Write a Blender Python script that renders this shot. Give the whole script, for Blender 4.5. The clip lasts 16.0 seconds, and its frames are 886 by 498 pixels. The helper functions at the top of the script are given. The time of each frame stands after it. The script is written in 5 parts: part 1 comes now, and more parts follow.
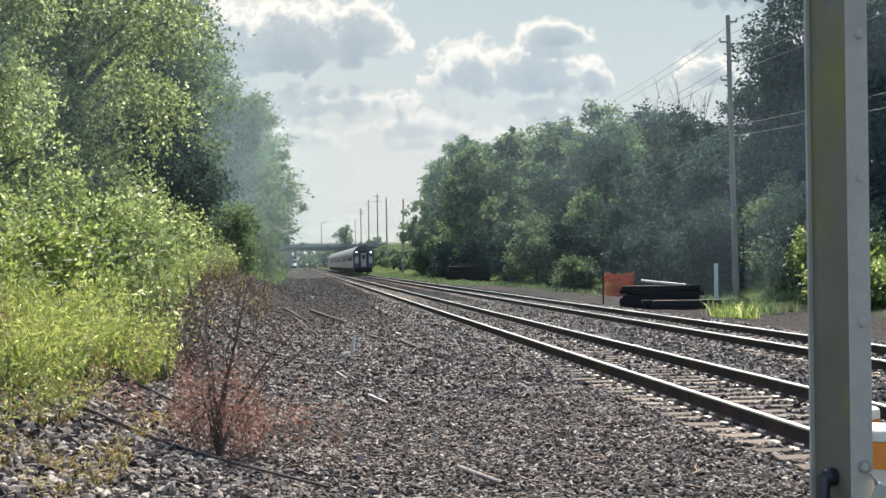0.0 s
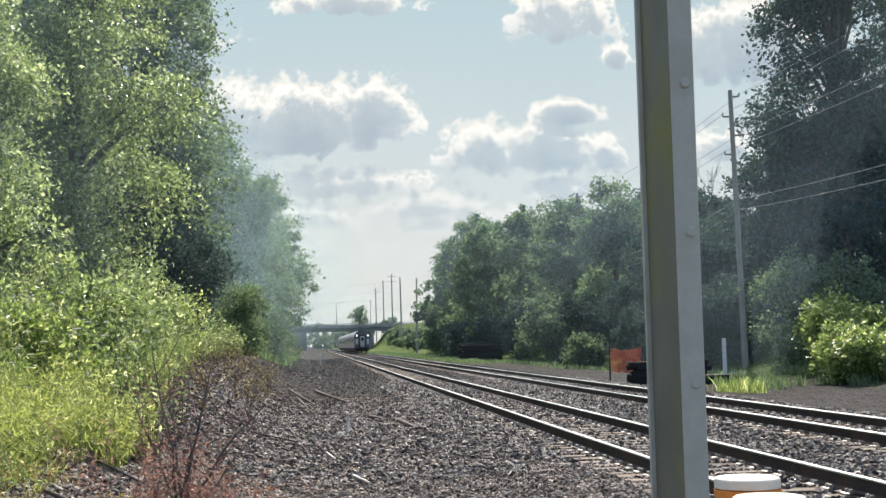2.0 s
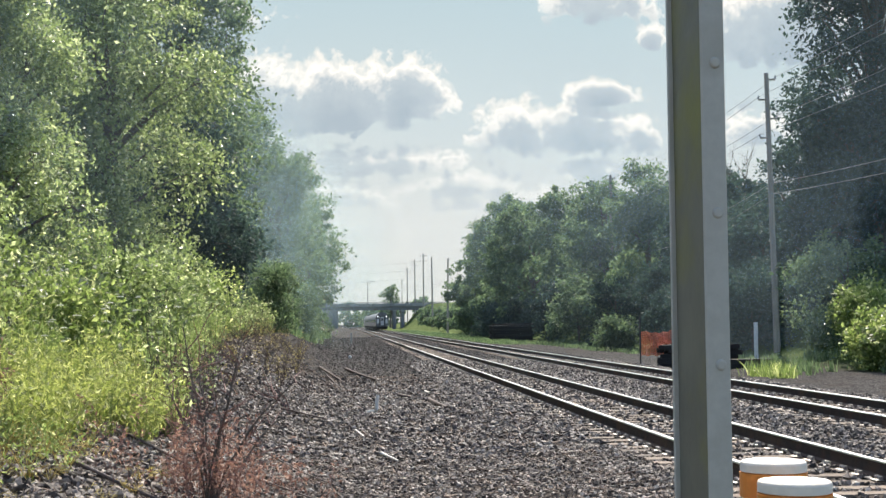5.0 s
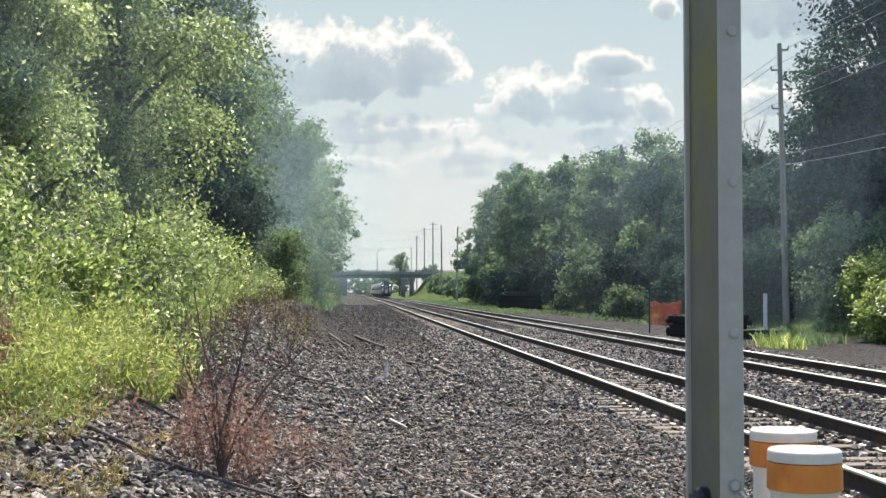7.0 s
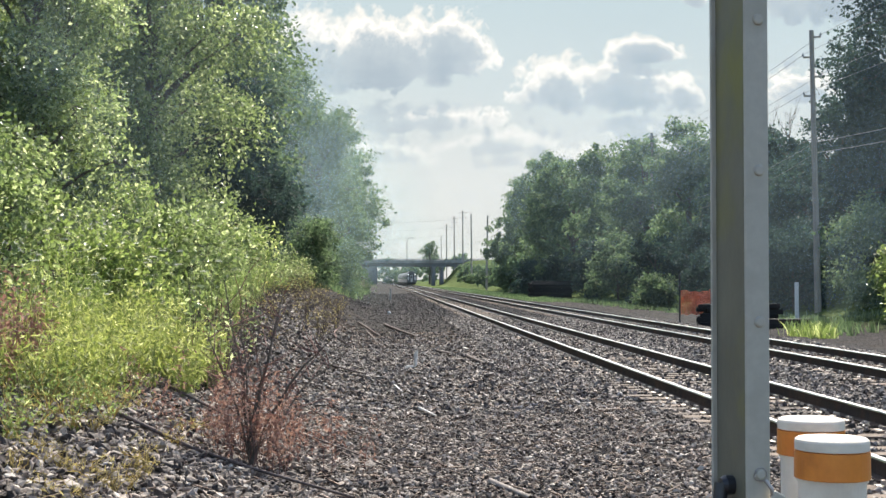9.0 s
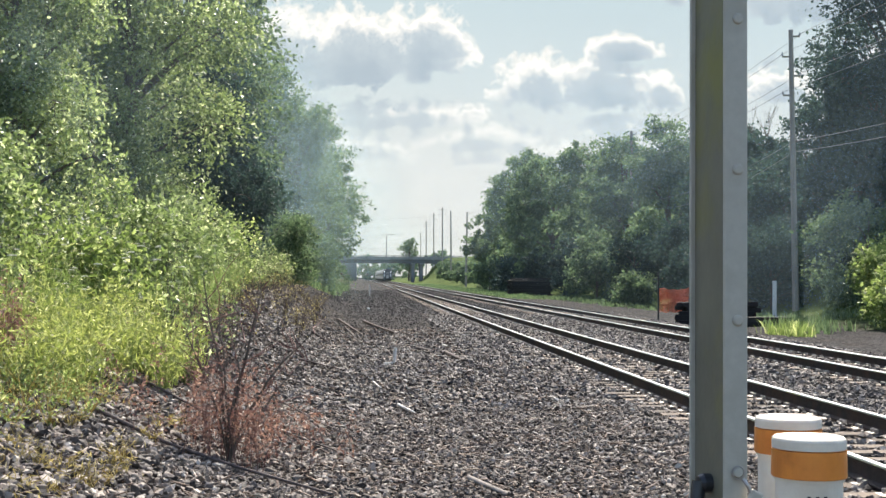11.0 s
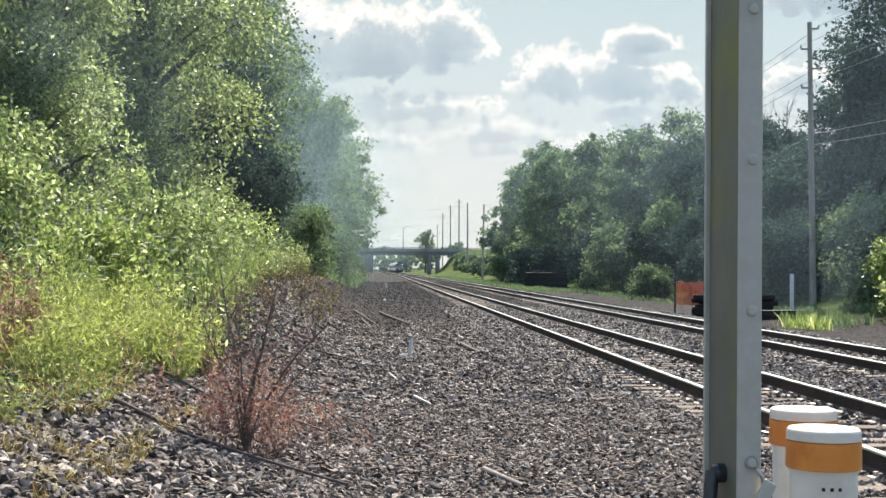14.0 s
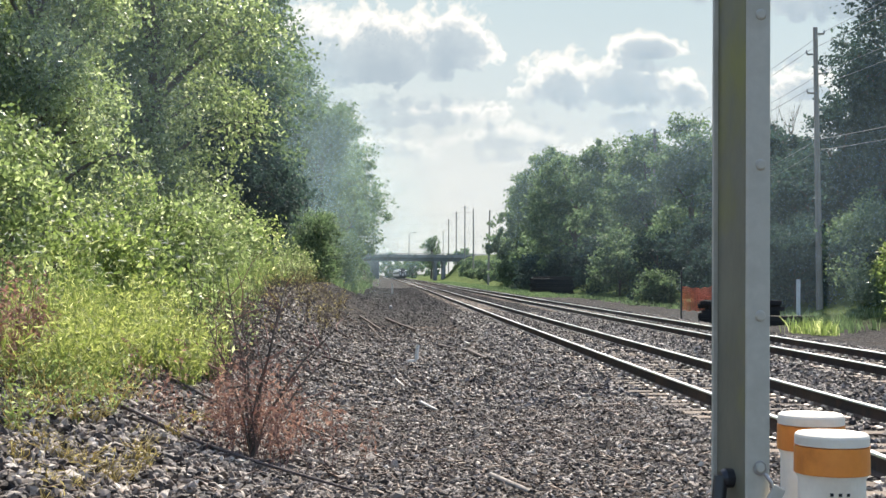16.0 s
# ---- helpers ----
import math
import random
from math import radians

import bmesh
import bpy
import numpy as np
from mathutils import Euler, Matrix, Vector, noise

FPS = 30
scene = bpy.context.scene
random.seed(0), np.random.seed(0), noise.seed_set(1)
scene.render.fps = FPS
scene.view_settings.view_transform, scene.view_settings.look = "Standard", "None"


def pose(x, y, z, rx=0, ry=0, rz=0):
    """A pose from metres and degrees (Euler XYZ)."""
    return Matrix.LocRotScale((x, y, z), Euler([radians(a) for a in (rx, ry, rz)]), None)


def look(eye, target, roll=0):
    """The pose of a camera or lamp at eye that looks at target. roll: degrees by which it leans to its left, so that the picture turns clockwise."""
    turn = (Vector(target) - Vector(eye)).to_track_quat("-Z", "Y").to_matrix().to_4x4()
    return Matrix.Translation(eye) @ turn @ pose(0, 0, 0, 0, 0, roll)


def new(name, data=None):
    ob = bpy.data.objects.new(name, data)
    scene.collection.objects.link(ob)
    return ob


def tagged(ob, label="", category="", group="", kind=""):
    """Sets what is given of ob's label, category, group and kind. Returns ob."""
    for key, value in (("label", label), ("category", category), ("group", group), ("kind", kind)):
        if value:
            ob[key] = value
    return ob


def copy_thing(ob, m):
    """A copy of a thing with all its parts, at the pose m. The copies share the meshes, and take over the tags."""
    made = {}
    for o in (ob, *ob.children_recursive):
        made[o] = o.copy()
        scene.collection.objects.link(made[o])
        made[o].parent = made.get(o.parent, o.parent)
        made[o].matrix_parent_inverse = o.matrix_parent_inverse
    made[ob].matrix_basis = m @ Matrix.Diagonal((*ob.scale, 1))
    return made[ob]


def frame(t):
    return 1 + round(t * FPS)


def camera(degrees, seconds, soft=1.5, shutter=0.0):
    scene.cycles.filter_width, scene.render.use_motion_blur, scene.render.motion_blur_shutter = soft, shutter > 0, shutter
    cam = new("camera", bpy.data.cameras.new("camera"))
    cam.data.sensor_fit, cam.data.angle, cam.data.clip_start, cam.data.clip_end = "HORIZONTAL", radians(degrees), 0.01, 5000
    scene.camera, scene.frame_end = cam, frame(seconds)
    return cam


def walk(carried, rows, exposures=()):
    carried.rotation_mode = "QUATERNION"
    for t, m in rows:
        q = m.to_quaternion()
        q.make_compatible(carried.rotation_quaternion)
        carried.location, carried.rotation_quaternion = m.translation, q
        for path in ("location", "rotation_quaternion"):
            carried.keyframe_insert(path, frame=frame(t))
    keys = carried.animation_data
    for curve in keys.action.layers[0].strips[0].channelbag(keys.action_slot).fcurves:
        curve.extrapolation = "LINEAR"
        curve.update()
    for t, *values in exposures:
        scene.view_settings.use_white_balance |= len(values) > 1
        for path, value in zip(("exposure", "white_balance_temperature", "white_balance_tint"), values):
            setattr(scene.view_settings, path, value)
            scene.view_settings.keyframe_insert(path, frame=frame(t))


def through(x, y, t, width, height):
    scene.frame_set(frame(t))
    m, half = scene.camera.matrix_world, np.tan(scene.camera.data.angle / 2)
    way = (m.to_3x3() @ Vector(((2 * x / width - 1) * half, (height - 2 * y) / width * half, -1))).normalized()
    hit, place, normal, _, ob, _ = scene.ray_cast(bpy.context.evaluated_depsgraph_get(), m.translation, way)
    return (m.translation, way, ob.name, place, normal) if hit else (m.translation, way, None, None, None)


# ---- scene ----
cam = camera(37.0, 16.0)
PATH = [
    (0, (-0.471, 0.377, 1.543), (-0.253, 2.365, 1.565), -0.6),
    (0.5, (-0.316, 0.462, 1.536), (-0.078, 2.446, 1.614), -1.8),
    (1, (-0.121, 0.45, 1.506), (0.097, 2.434, 1.641), -1.8),
    (1.5, (-0.028, 0.467, 1.5), (0.165, 2.452, 1.647), -1.5),
    (2, (-0.006, 0.462, 1.499), (0.19, 2.448, 1.641), -1.4),
    (2.5, (-0.005, 0.456, 1.498), (0.179, 2.442, 1.639), -1.4),
    (3, (-0.017, 0.451, 1.503), (0.146, 2.439, 1.648), -1.1),
    (3.5, (-0.011, 0.442, 1.501), (0.142, 2.43, 1.646), -0.9),
    (4, (0.001, 0.45, 1.498), (0.147, 2.44, 1.638), -0.6),
    (4.5, (0.008, 0.464, 1.496), (0.156, 2.454, 1.624), -0.6),
    (6.8, (-0.003, 0.463, 1.486), (0.133, 2.457, 1.552), 0.0),
    (7, (-0.005, 0.452, 1.488), (0.128, 2.447, 1.553), 0.0),
    (7.5, (-0.003, 0.456, 1.486), (0.116, 2.451, 1.552), -0.1),
    (8, (-0.003, 0.444, 1.488), (0.092, 2.441, 1.554), -0.1),
    (8.5, (0.003, 0.447, 1.488), (0.086, 2.445, 1.547), -0.1),
    (9, (0.003, 0.437, 1.488), (0.091, 2.435, 1.536), 0.0),
    (9.5, (0.001, 0.44, 1.489), (0.092, 2.438, 1.532), -0.0),
    (10, (0.003, 0.443, 1.492), (0.108, 2.44, 1.535), 0.0),
    (12.3, (0.004, 0.426, 1.485), (0.128, 2.422, 1.527), 0.4),
    (12.5, (0.002, 0.422, 1.486), (0.121, 2.418, 1.526), 0.4),
    (13, (0.004, 0.424, 1.483), (0.111, 2.421, 1.518), 0.4),
    (13.5, (0.006, 0.425, 1.483), (0.103, 2.423, 1.517), 0.4),
    (14, (0.007, 0.431, 1.483), (0.101, 2.429, 1.514), 0.5),
    (14.5, (0.004, 0.424, 1.481), (0.099, 2.422, 1.507), 0.5),
    (15, (0.005, 0.428, 1.483), (0.096, 2.426, 1.512), 0.4),
    (15.5, (0.004, 0.432, 1.483), (0.089, 2.43, 1.518), 0.4),
    (16, (0.002, 0.427, 1.482), (0.087, 2.424, 1.522), 0.4),
]
walk(cam, [(t, look(e, g, r)) for t, e, g, r in PATH], [(0.0, 0.7), (4.7, 0.74), (7.0, 0.76), (10.2, 0.8), (12.3, 0.84), (16.0, 0.84)])

# ---- light ----
SUN_AZ, SUN_EL = 16.0, 45.0        # degrees to the right of the track's line, and above the horizon
sun_way = Vector((math.sin(radians(SUN_AZ)) * math.cos(radians(SUN_EL)), math.cos(radians(SUN_AZ)) * math.cos(radians(SUN_EL)), math.sin(radians(SUN_EL))))
world = bpy.data.worlds.new("summer_sky")
scene.world = world
world.use_nodes = True
wn = world.node_tree
sky = wn.nodes.new("ShaderNodeTexSky")
sky.sky_type, sky.sun_disc = "NISHITA", False
sky.sun_elevation, sky.sun_rotation = radians(SUN_EL), radians(SUN_AZ)
sky.air_density, sky.dust_density, sky.ozone_density = 1.0, 1.6, 1.5
wn.links.new(sky.outputs[0], wn.nodes["Background"].inputs[0])
wn.nodes["Background"].inputs[1].default_value = 0.15
sun = new("sun", bpy.data.lights.new("sun", "SUN"))
sun.data.energy, sun.data.angle, sun.data.color = 4.6, radians(0.6), (1.0, 0.93, 0.82)
sun.matrix_basis = look(sun_way * 50, (0, 0, 0))


# ---- materials ----
def nodes_of(name):
    m = bpy.data.materials.new(name)
    m.use_nodes = True
    t = m.node_tree
    return m, t, t.nodes["Principled BSDF"], t.nodes["Material Output"]


def node(t, kind, **inputs):
    n = t.nodes.new(kind)
    for k, v in inputs.items():
        n.inputs[k.replace("_", " ")].default_value = v
    return n


def ramp(t, source, stops):
    r = t.nodes.new("ShaderNodeValToRGB")
    e = r.color_ramp.elements
    while len(e) < len(stops):
        e.new(0.5)
    for i, (p, c) in enumerate(stops):
        e[i].position, e[i].color = p, (*c, 1)
    t.links.new(source, r.inputs[0])
    return r.outputs[0]


def surface(name, stops, scale=8.0, rough=0.8, metal=0.0, bump=0.3, fine=60.0, stain=None, stain_scale=1.2, stretch=(1, 1, 1), coords="Object"):
    """Grain through a colour ramp, larger stains over it, and relief."""
    m, t, b, out = nodes_of(name)
    tc = t.nodes.new("ShaderNodeTexCoord")
    mp = t.nodes.new("ShaderNodeMapping")
    mp.inputs["Scale"].default_value = stretch
    t.links.new(tc.outputs[coords], mp.inputs[0])
    n1 = node(t, "ShaderNodeTexNoise", Scale=scale, Detail=8.0, Roughness=0.65)
    n2 = node(t, "ShaderNodeTexNoise", Scale=fine, Detail=4.0, Roughness=0.6)
    n3 = node(t, "ShaderNodeTexNoise", Scale=stain_scale, Detail=5.0, Roughness=0.6)
    for n in (n1, n2, n3):
        t.links.new(mp.outputs[0], n.inputs["Vector"])
    col = ramp(t, n1.outputs[0], stops)
    if stain:
        mask = ramp(t, n3.outputs[0], [(0.48, (0, 0, 0)), (0.66, (1, 1, 1))])
        mix = t.nodes.new("ShaderNodeMixRGB")
        t.links.new(mask, mix.inputs[0])
        t.links.new(col, mix.inputs[1])
        mix.inputs[2].default_value = (*stain, 1)
        col = mix.outputs[0]
    t.links.new(col, b.inputs["Base Color"])
    b.inputs["Roughness"].default_value, b.inputs["Metallic"].default_value = rough, metal
    bm_ = node(t, "ShaderNodeBump", Strength=bump, Distance=0.02)
    t.links.new(n2.outputs[0], bm_.inputs["Height"])
    t.links.new(bm_.outputs[0], b.inputs["Normal"])
    return m


def leaf_material(name, stops, through_colour, through=0.45, rough=0.45):
    """Leaves: each one of its own shade, glossy in front, letting light through."""
    m, t, b, out = nodes_of(name)
    g = t.nodes.new("ShaderNodeNewGeometry")
    col = ramp(t, g.outputs["Random Per Island"], stops)
    t.links.new(col, b.inputs["Base Color"])
    b.inputs["Roughness"].default_value = rough
    tr = t.nodes.new("ShaderNodeBsdfTranslucent")
    mx = t.nodes.new("ShaderNodeMixRGB")
    mx.blend_type = "MULTIPLY"
    mx.inputs[0].default_value = 1.0
    hsv = node(t, "ShaderNodeHueSaturation", Value=3.0, Saturation=0.92)
    t.links.new(col, hsv.inputs["Color"])
    t.links.new(hsv.outputs[0], mx.inputs[1])
    mx.inputs[2].default_value = (*through_colour, 1)
    t.links.new(mx.outputs[0], tr.inputs[0])
    mix = t.nodes.new("ShaderNodeMixShader")
    mix.inputs[0].default_value = through
    t.links.new(b.outputs[0], mix.inputs[1])
    t.links.new(tr.outputs[0], mix.inputs[2])
    t.links.new(mix.outputs[0], out.inputs[0])
    return m


def island_material(name, stops, rough=0.8, metal=0.0, bump=0.4, fine=40.0, island=True):
    """Loose pieces: each one of its own shade, with fine relief."""
    m, t, b, out = nodes_of(name)
    tc = t.nodes.new("ShaderNodeTexCoord")
    if island:
        source = t.nodes.new("ShaderNodeNewGeometry").outputs["Random Per Island"]
    else:
        source = t.nodes.new("ShaderNodeObjectInfo").outputs["Random"]
    col = ramp(t, source, stops)
    n = node(t, "ShaderNodeTexNoise", Scale=fine, Detail=6.0, Roughness=0.7)
    t.links.new(tc.outputs["Object"], n.inputs["Vector"])
    mul = t.nodes.new("ShaderNodeMixRGB")
    mul.blend_type = "MULTIPLY"
    mul.inputs[0].default_value = 0.7
    t.links.new(col, mul.inputs[1])
    t.links.new(ramp(t, n.outputs[0], [(0.3, (0.45, 0.43, 0.4)), (0.65, (1.15, 1.15, 1.15))]), mul.inputs[2])
    t.links.new(mul.outputs[0], b.inputs["Base Color"])
    b.inputs["Roughness"].default_value, b.inputs["Metallic"].default_value = rough, metal
    b.inputs["Specular IOR Level"].default_value = 0.45
    bp = node(t, "ShaderNodeBump", Strength=bump, Distance=0.01)
    t.links.new(n.outputs[0], bp.inputs["Height"])
    t.links.new(bp.outputs[0], b.inputs["Normal"])
    return m


M = {}
M["leaf_near"] = leaf_material("leaf_green_glossy", [(0.0, (0.06, 0.085, 0.035)), (0.5, (0.125, 0.16, 0.072)), (0.85, (0.2, 0.235, 0.125)), (1.0, (0.42, 0.43, 0.33))], (0.95, 1.0, 0.66), 0.45, 0.36)
M["leaf_mid"] = leaf_material("leaf_green", [(0.0, (0.044, 0.068, 0.036)), (0.6, (0.085, 0.115, 0.062)), (1.0, (0.145, 0.175, 0.1))], (0.88, 1.0, 0.78), 0.38, 0.72)
# Shade and a blue haze cast are put into these leaf colours.
M["leaf_shaded"] = leaf_material("leaf_shaded_green", [(0.0, (0.02, 0.033, 0.027)), (0.6, (0.036, 0.053, 0.043)), (1.0, (0.062, 0.082, 0.062))], (0.78, 1.0, 0.9), 0.26, 0.75)
M["leaf_lush"] = leaf_material("leaf_bright_green", [(0.0, (0.105, 0.13, 0.038)), (0.5, (0.178, 0.2, 0.072)), (0.9, (0.265, 0.275, 0.13)), (1.0, (0.45, 0.45, 0.34))], (0.97, 1.0, 0.58), 0.46, 0.5)
M["leaf_weed"] = leaf_material("leaf_weed_green", [(0.0, (0.07, 0.1, 0.032)), (0.5, (0.13, 0.17, 0.065)), (0.85, (0.2, 0.235, 0.11)), (1.0, (0.46, 0.44, 0.33))], (0.95, 1.0, 0.6), 0.46, 0.42)
M["petal"] = leaf_material("white_petals", [(0.0, (0.55, 0.55, 0.45)), (1.0, (0.8, 0.8, 0.72))], (0.3, 0.3, 0.26), 0.3, 0.6)
M["leaf_dry"] = leaf_material("leaf_reddish_dry", [(0.0, (0.1, 0.052, 0.042)), (0.5, (0.18, 0.1, 0.078)), (1.0, (0.28, 0.19, 0.145))], (0.95, 0.84, 0.76), 0.32, 0.7)
M["leaf_straw"] = leaf_material("leaf_straw", [(0.0, (0.14, 0.12, 0.05)), (0.5, (0.24, 0.2, 0.09)), (1.0, (0.4, 0.34, 0.18))], (1.0, 0.95, 0.6), 0.35, 0.7)
M["bark"] = surface("bark", [(0.3, (0.05, 0.04, 0.03)), (0.7, (0.16, 0.13, 0.1))], 12, 0.9, bump=0.8, fine=30, stretch=(1, 1, 0.2))
M["twig"] = surface("grey_brown_twig", [(0.3, (0.06, 0.045, 0.038)), (0.7, (0.17, 0.13, 0.11))], 20, 0.85)
M["twig_red"] = surface("reddish_twig", [(0.3, (0.12, 0.06, 0.05)), (0.7, (0.24, 0.13, 0.1))], 20, 0.8)
M["pale_wood"] = surface("bleached_wood", [(0.3, (0.68, 0.63, 0.56)), (0.7, (0.84, 0.8, 0.73))], 14, 0.8, stretch=(1, 0.2, 1))
M["pole_wood"] = surface("weathered_pole_wood", [(0.3, (0.2, 0.17, 0.14)), (0.7, (0.4, 0.35, 0.3))], 10, 0.85, stretch=(1, 1, 0.08), bump=0.5)
M["tie"] = island_material("weathered_tie_wood", [(0.0, (0.08, 0.056, 0.04)), (0.5, (0.14, 0.1, 0.07)), (1.0, (0.24, 0.18, 0.13))], 0.85, fine=14, island=False)
M["tie_far"] = island_material("weathered_tie_wood_far", [(0.0, (0.07, 0.05, 0.038)), (1.0, (0.17, 0.13, 0.1))], 0.85, fine=14)
M["tie_dark"] = island_material("creosoted_tie_wood", [(0.0, (0.012, 0.011, 0.01)), (1.0, (0.035, 0.03, 0.027))], 0.8, fine=14, island=False)
M["stone"] = island_material("crushed_stone", [(0.0, (0.026, 0.021, 0.018)), (0.4, (0.08, 0.064, 0.053)), (0.72, (0.205, 0.166, 0.138)), (0.93, (0.345, 0.293, 0.247)), (1.0, (0.56, 0.5, 0.43))], 0.72, fine=45)
M["stone_dark"] = island_material("dark_crushed_stone", [(0.0, (0.025, 0.023, 0.022)), (0.5, (0.068, 0.061, 0.057)), (0.95, (0.13, 0.118, 0.11)), (1.0, (0.2, 0.18, 0.165))], 0.85, fine=25)
M["stone_single"] = island_material("crushed_stone_large", [(0.0, (0.065, 0.052, 0.042)), (0.5, (0.16, 0.13, 0.105)), (1.0, (0.44, 0.37, 0.3))], 0.74, fine=30, island=False)
# Browner copy of the crushed stone, lightened to stand for a brighter-lit bank.
M["stone_brown_lit"] = island_material("brown_crushed_stone_lit", [(0.0, (0.03, 0.023, 0.018)), (0.4, (0.096, 0.073, 0.057)), (0.72, (0.255, 0.2, 0.158)), (0.93, (0.43, 0.355, 0.287)), (1.0, (0.66, 0.58, 0.48))], 0.72, fine=45)
M["litter"] = island_material("wood_litter", [(0.0, (0.06, 0.035, 0.025)), (0.5, (0.2, 0.13, 0.09)), (0.9, (0.36, 0.27, 0.2)), (1.0, (0.6, 0.53, 0.45))], 0.8, fine=25)
M["rail_side"] = surface("rusty_rail_side", [(0.3, (0.02, 0.016, 0.014)), (0.7, (0.06, 0.042, 0.034))], 9, 0.75, 0.2, stain=(0.09, 0.05, 0.03))
M["rail_top"] = surface("polished_rail_head", [(0.3, (0.7, 0.69, 0.68)), (0.7, (0.88, 0.87, 0.85))], 3, 0.32, 1.0, bump=0.03, stretch=(1, 0.05, 1))
M["steel"] = surface("worn_tie_plate_steel", [(0.3, (0.3, 0.26, 0.23)), (0.7, (0.6, 0.56, 0.52))], 20, 0.35, 0.8)
# Web darkened for its shaded side; the yellow stain is painted grass reflection.
M["shaded_web_paint"] = surface("weathered_shaded_steel", [(0.3, (0.13, 0.12, 0.085)), (0.7, (0.19, 0.175, 0.12))], 5, 0.5, 0.0, bump=0.06, stain=(0.2, 0.185, 0.04), stain_scale=2.2, stretch=(1, 1, 0.8))
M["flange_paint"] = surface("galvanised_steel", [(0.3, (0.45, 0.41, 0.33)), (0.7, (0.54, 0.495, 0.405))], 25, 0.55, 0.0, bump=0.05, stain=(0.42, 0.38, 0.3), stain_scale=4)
M["black_rubber"] = surface("black_plastic", [(0.3, (0.012, 0.012, 0.014)), (0.7, (0.03, 0.03, 0.034))], 20, 0.35, bump=0.05)
M["white_plastic"] = surface("white_plastic", [(0.3, (0.76, 0.69, 0.57)), (0.7, (0.83, 0.76, 0.635))], 7, 0.5, bump=0.05, stain=(0.7, 0.62, 0.5), stain_scale=6)
M["orange_tape"] = surface("orange_reflective_tape", [(0.3, (0.72, 0.23, 0.035)), (0.7, (0.86, 0.31, 0.05))], 9, 0.35, bump=0.06, stain=(0.6, 0.19, 0.03), stain_scale=8)
M["hole"] = surface("dark_hole", [(0.3, (0.01, 0.01, 0.01)), (0.7, (0.02, 0.02, 0.02))], 5, 0.9)
M["concrete"] = surface("grey_concrete", [(0.3, (0.2, 0.195, 0.185)), (0.7, (0.34, 0.33, 0.31))], 1.5, 0.85, fine=20, stain=(0.15, 0.145, 0.14), stain_scale=0.4, stretch=(1, 1, 0.4))
M["girder"] = surface("painted_girder_steel", [(0.3, (0.1, 0.105, 0.11)), (0.7, (0.16, 0.165, 0.17))], 1.5, 0.6, 0.2, stain=(0.13, 0.09, 0.07), stain_scale=0.5)
M["wire"] = surface("bare_wire", [(0.3, (0.16, 0.16, 0.155)), (0.7, (0.24, 0.24, 0.23))], 5, 0.75, 0.0)
M["insulator"] = surface("glazed_insulator", [(0.3, (0.3, 0.3, 0.31)), (0.7, (0.45, 0.45, 0.46))], 20, 0.25)
M["car_side"] = surface("fluted_stainless_steel", [(0.3, (0.42, 0.43, 0.44)), (0.7, (0.58, 0.59, 0.6))], 1.5, 0.32, 0.85, bump=0.15, fine=6, stretch=(1, 0.05, 4))
M["car_roof"] = surface("grimy_steel_roof", [(0.3, (0.34, 0.345, 0.35)), (0.7, (0.5, 0.5, 0.5))], 2, 0.35, 0.6, stain=(0.25, 0.24, 0.23), stain_scale=0.6)
M["car_end"] = surface("dull_steel_end", [(0.3, (0.1, 0.1, 0.105)), (0.7, (0.17, 0.17, 0.175))], 3, 0.55, 0.4, stain=(0.07, 0.065, 0.06))
M["car_glass"] = surface("dark_window_glass", [(0.3, (0.012, 0.014, 0.017)), (0.7, (0.02, 0.022, 0.026))], 2, 0.08, bump=0.0)
M["undercarriage"] = surface("sooty_undercarriage", [(0.3, (0.014, 0.013, 0.012)), (0.7, (0.04, 0.036, 0.033))], 5, 0.85)
M["door_paint"] = surface("pale_end_door", [(0.3, (0.42, 0.4, 0.38)), (0.7, (0.55, 0.53, 0.5))], 4, 0.5)
M["stripe"] = surface("blue_stripe_paint", [(0.3, (0.03, 0.05, 0.12)), (0.7, (0.05, 0.07, 0.16))], 4, 0.45)
M["net"] = surface("orange_plastic_mesh", [(0.3, (0.75, 0.13, 0.05)), (0.7, (0.88, 0.2, 0.08))], 8, 0.55)
M["marker_white"] = surface("white_marker_plastic", [(0.3, (0.6, 0.6, 0.58)), (0.7, (0.75, 0.75, 0.73))], 8, 0.5)
M["asphalt"] = surface("asphalt", [(0.3, (0.04, 0.04, 0.04)), (0.7, (0.065, 0.064, 0.062))], 3, 0.9)


def glow(name, colour, strength):
    m, t, b, out = nodes_of(name)
    b.inputs["Base Color"].default_value = (*colour, 1)
    b.inputs["Emission Color"].default_value = (*colour, 1)
    b.inputs["Emission Strength"].default_value = strength
    return m


M["lamp_white"] = glow("marker_light", (1.0, 0.97, 0.9), 2.5)


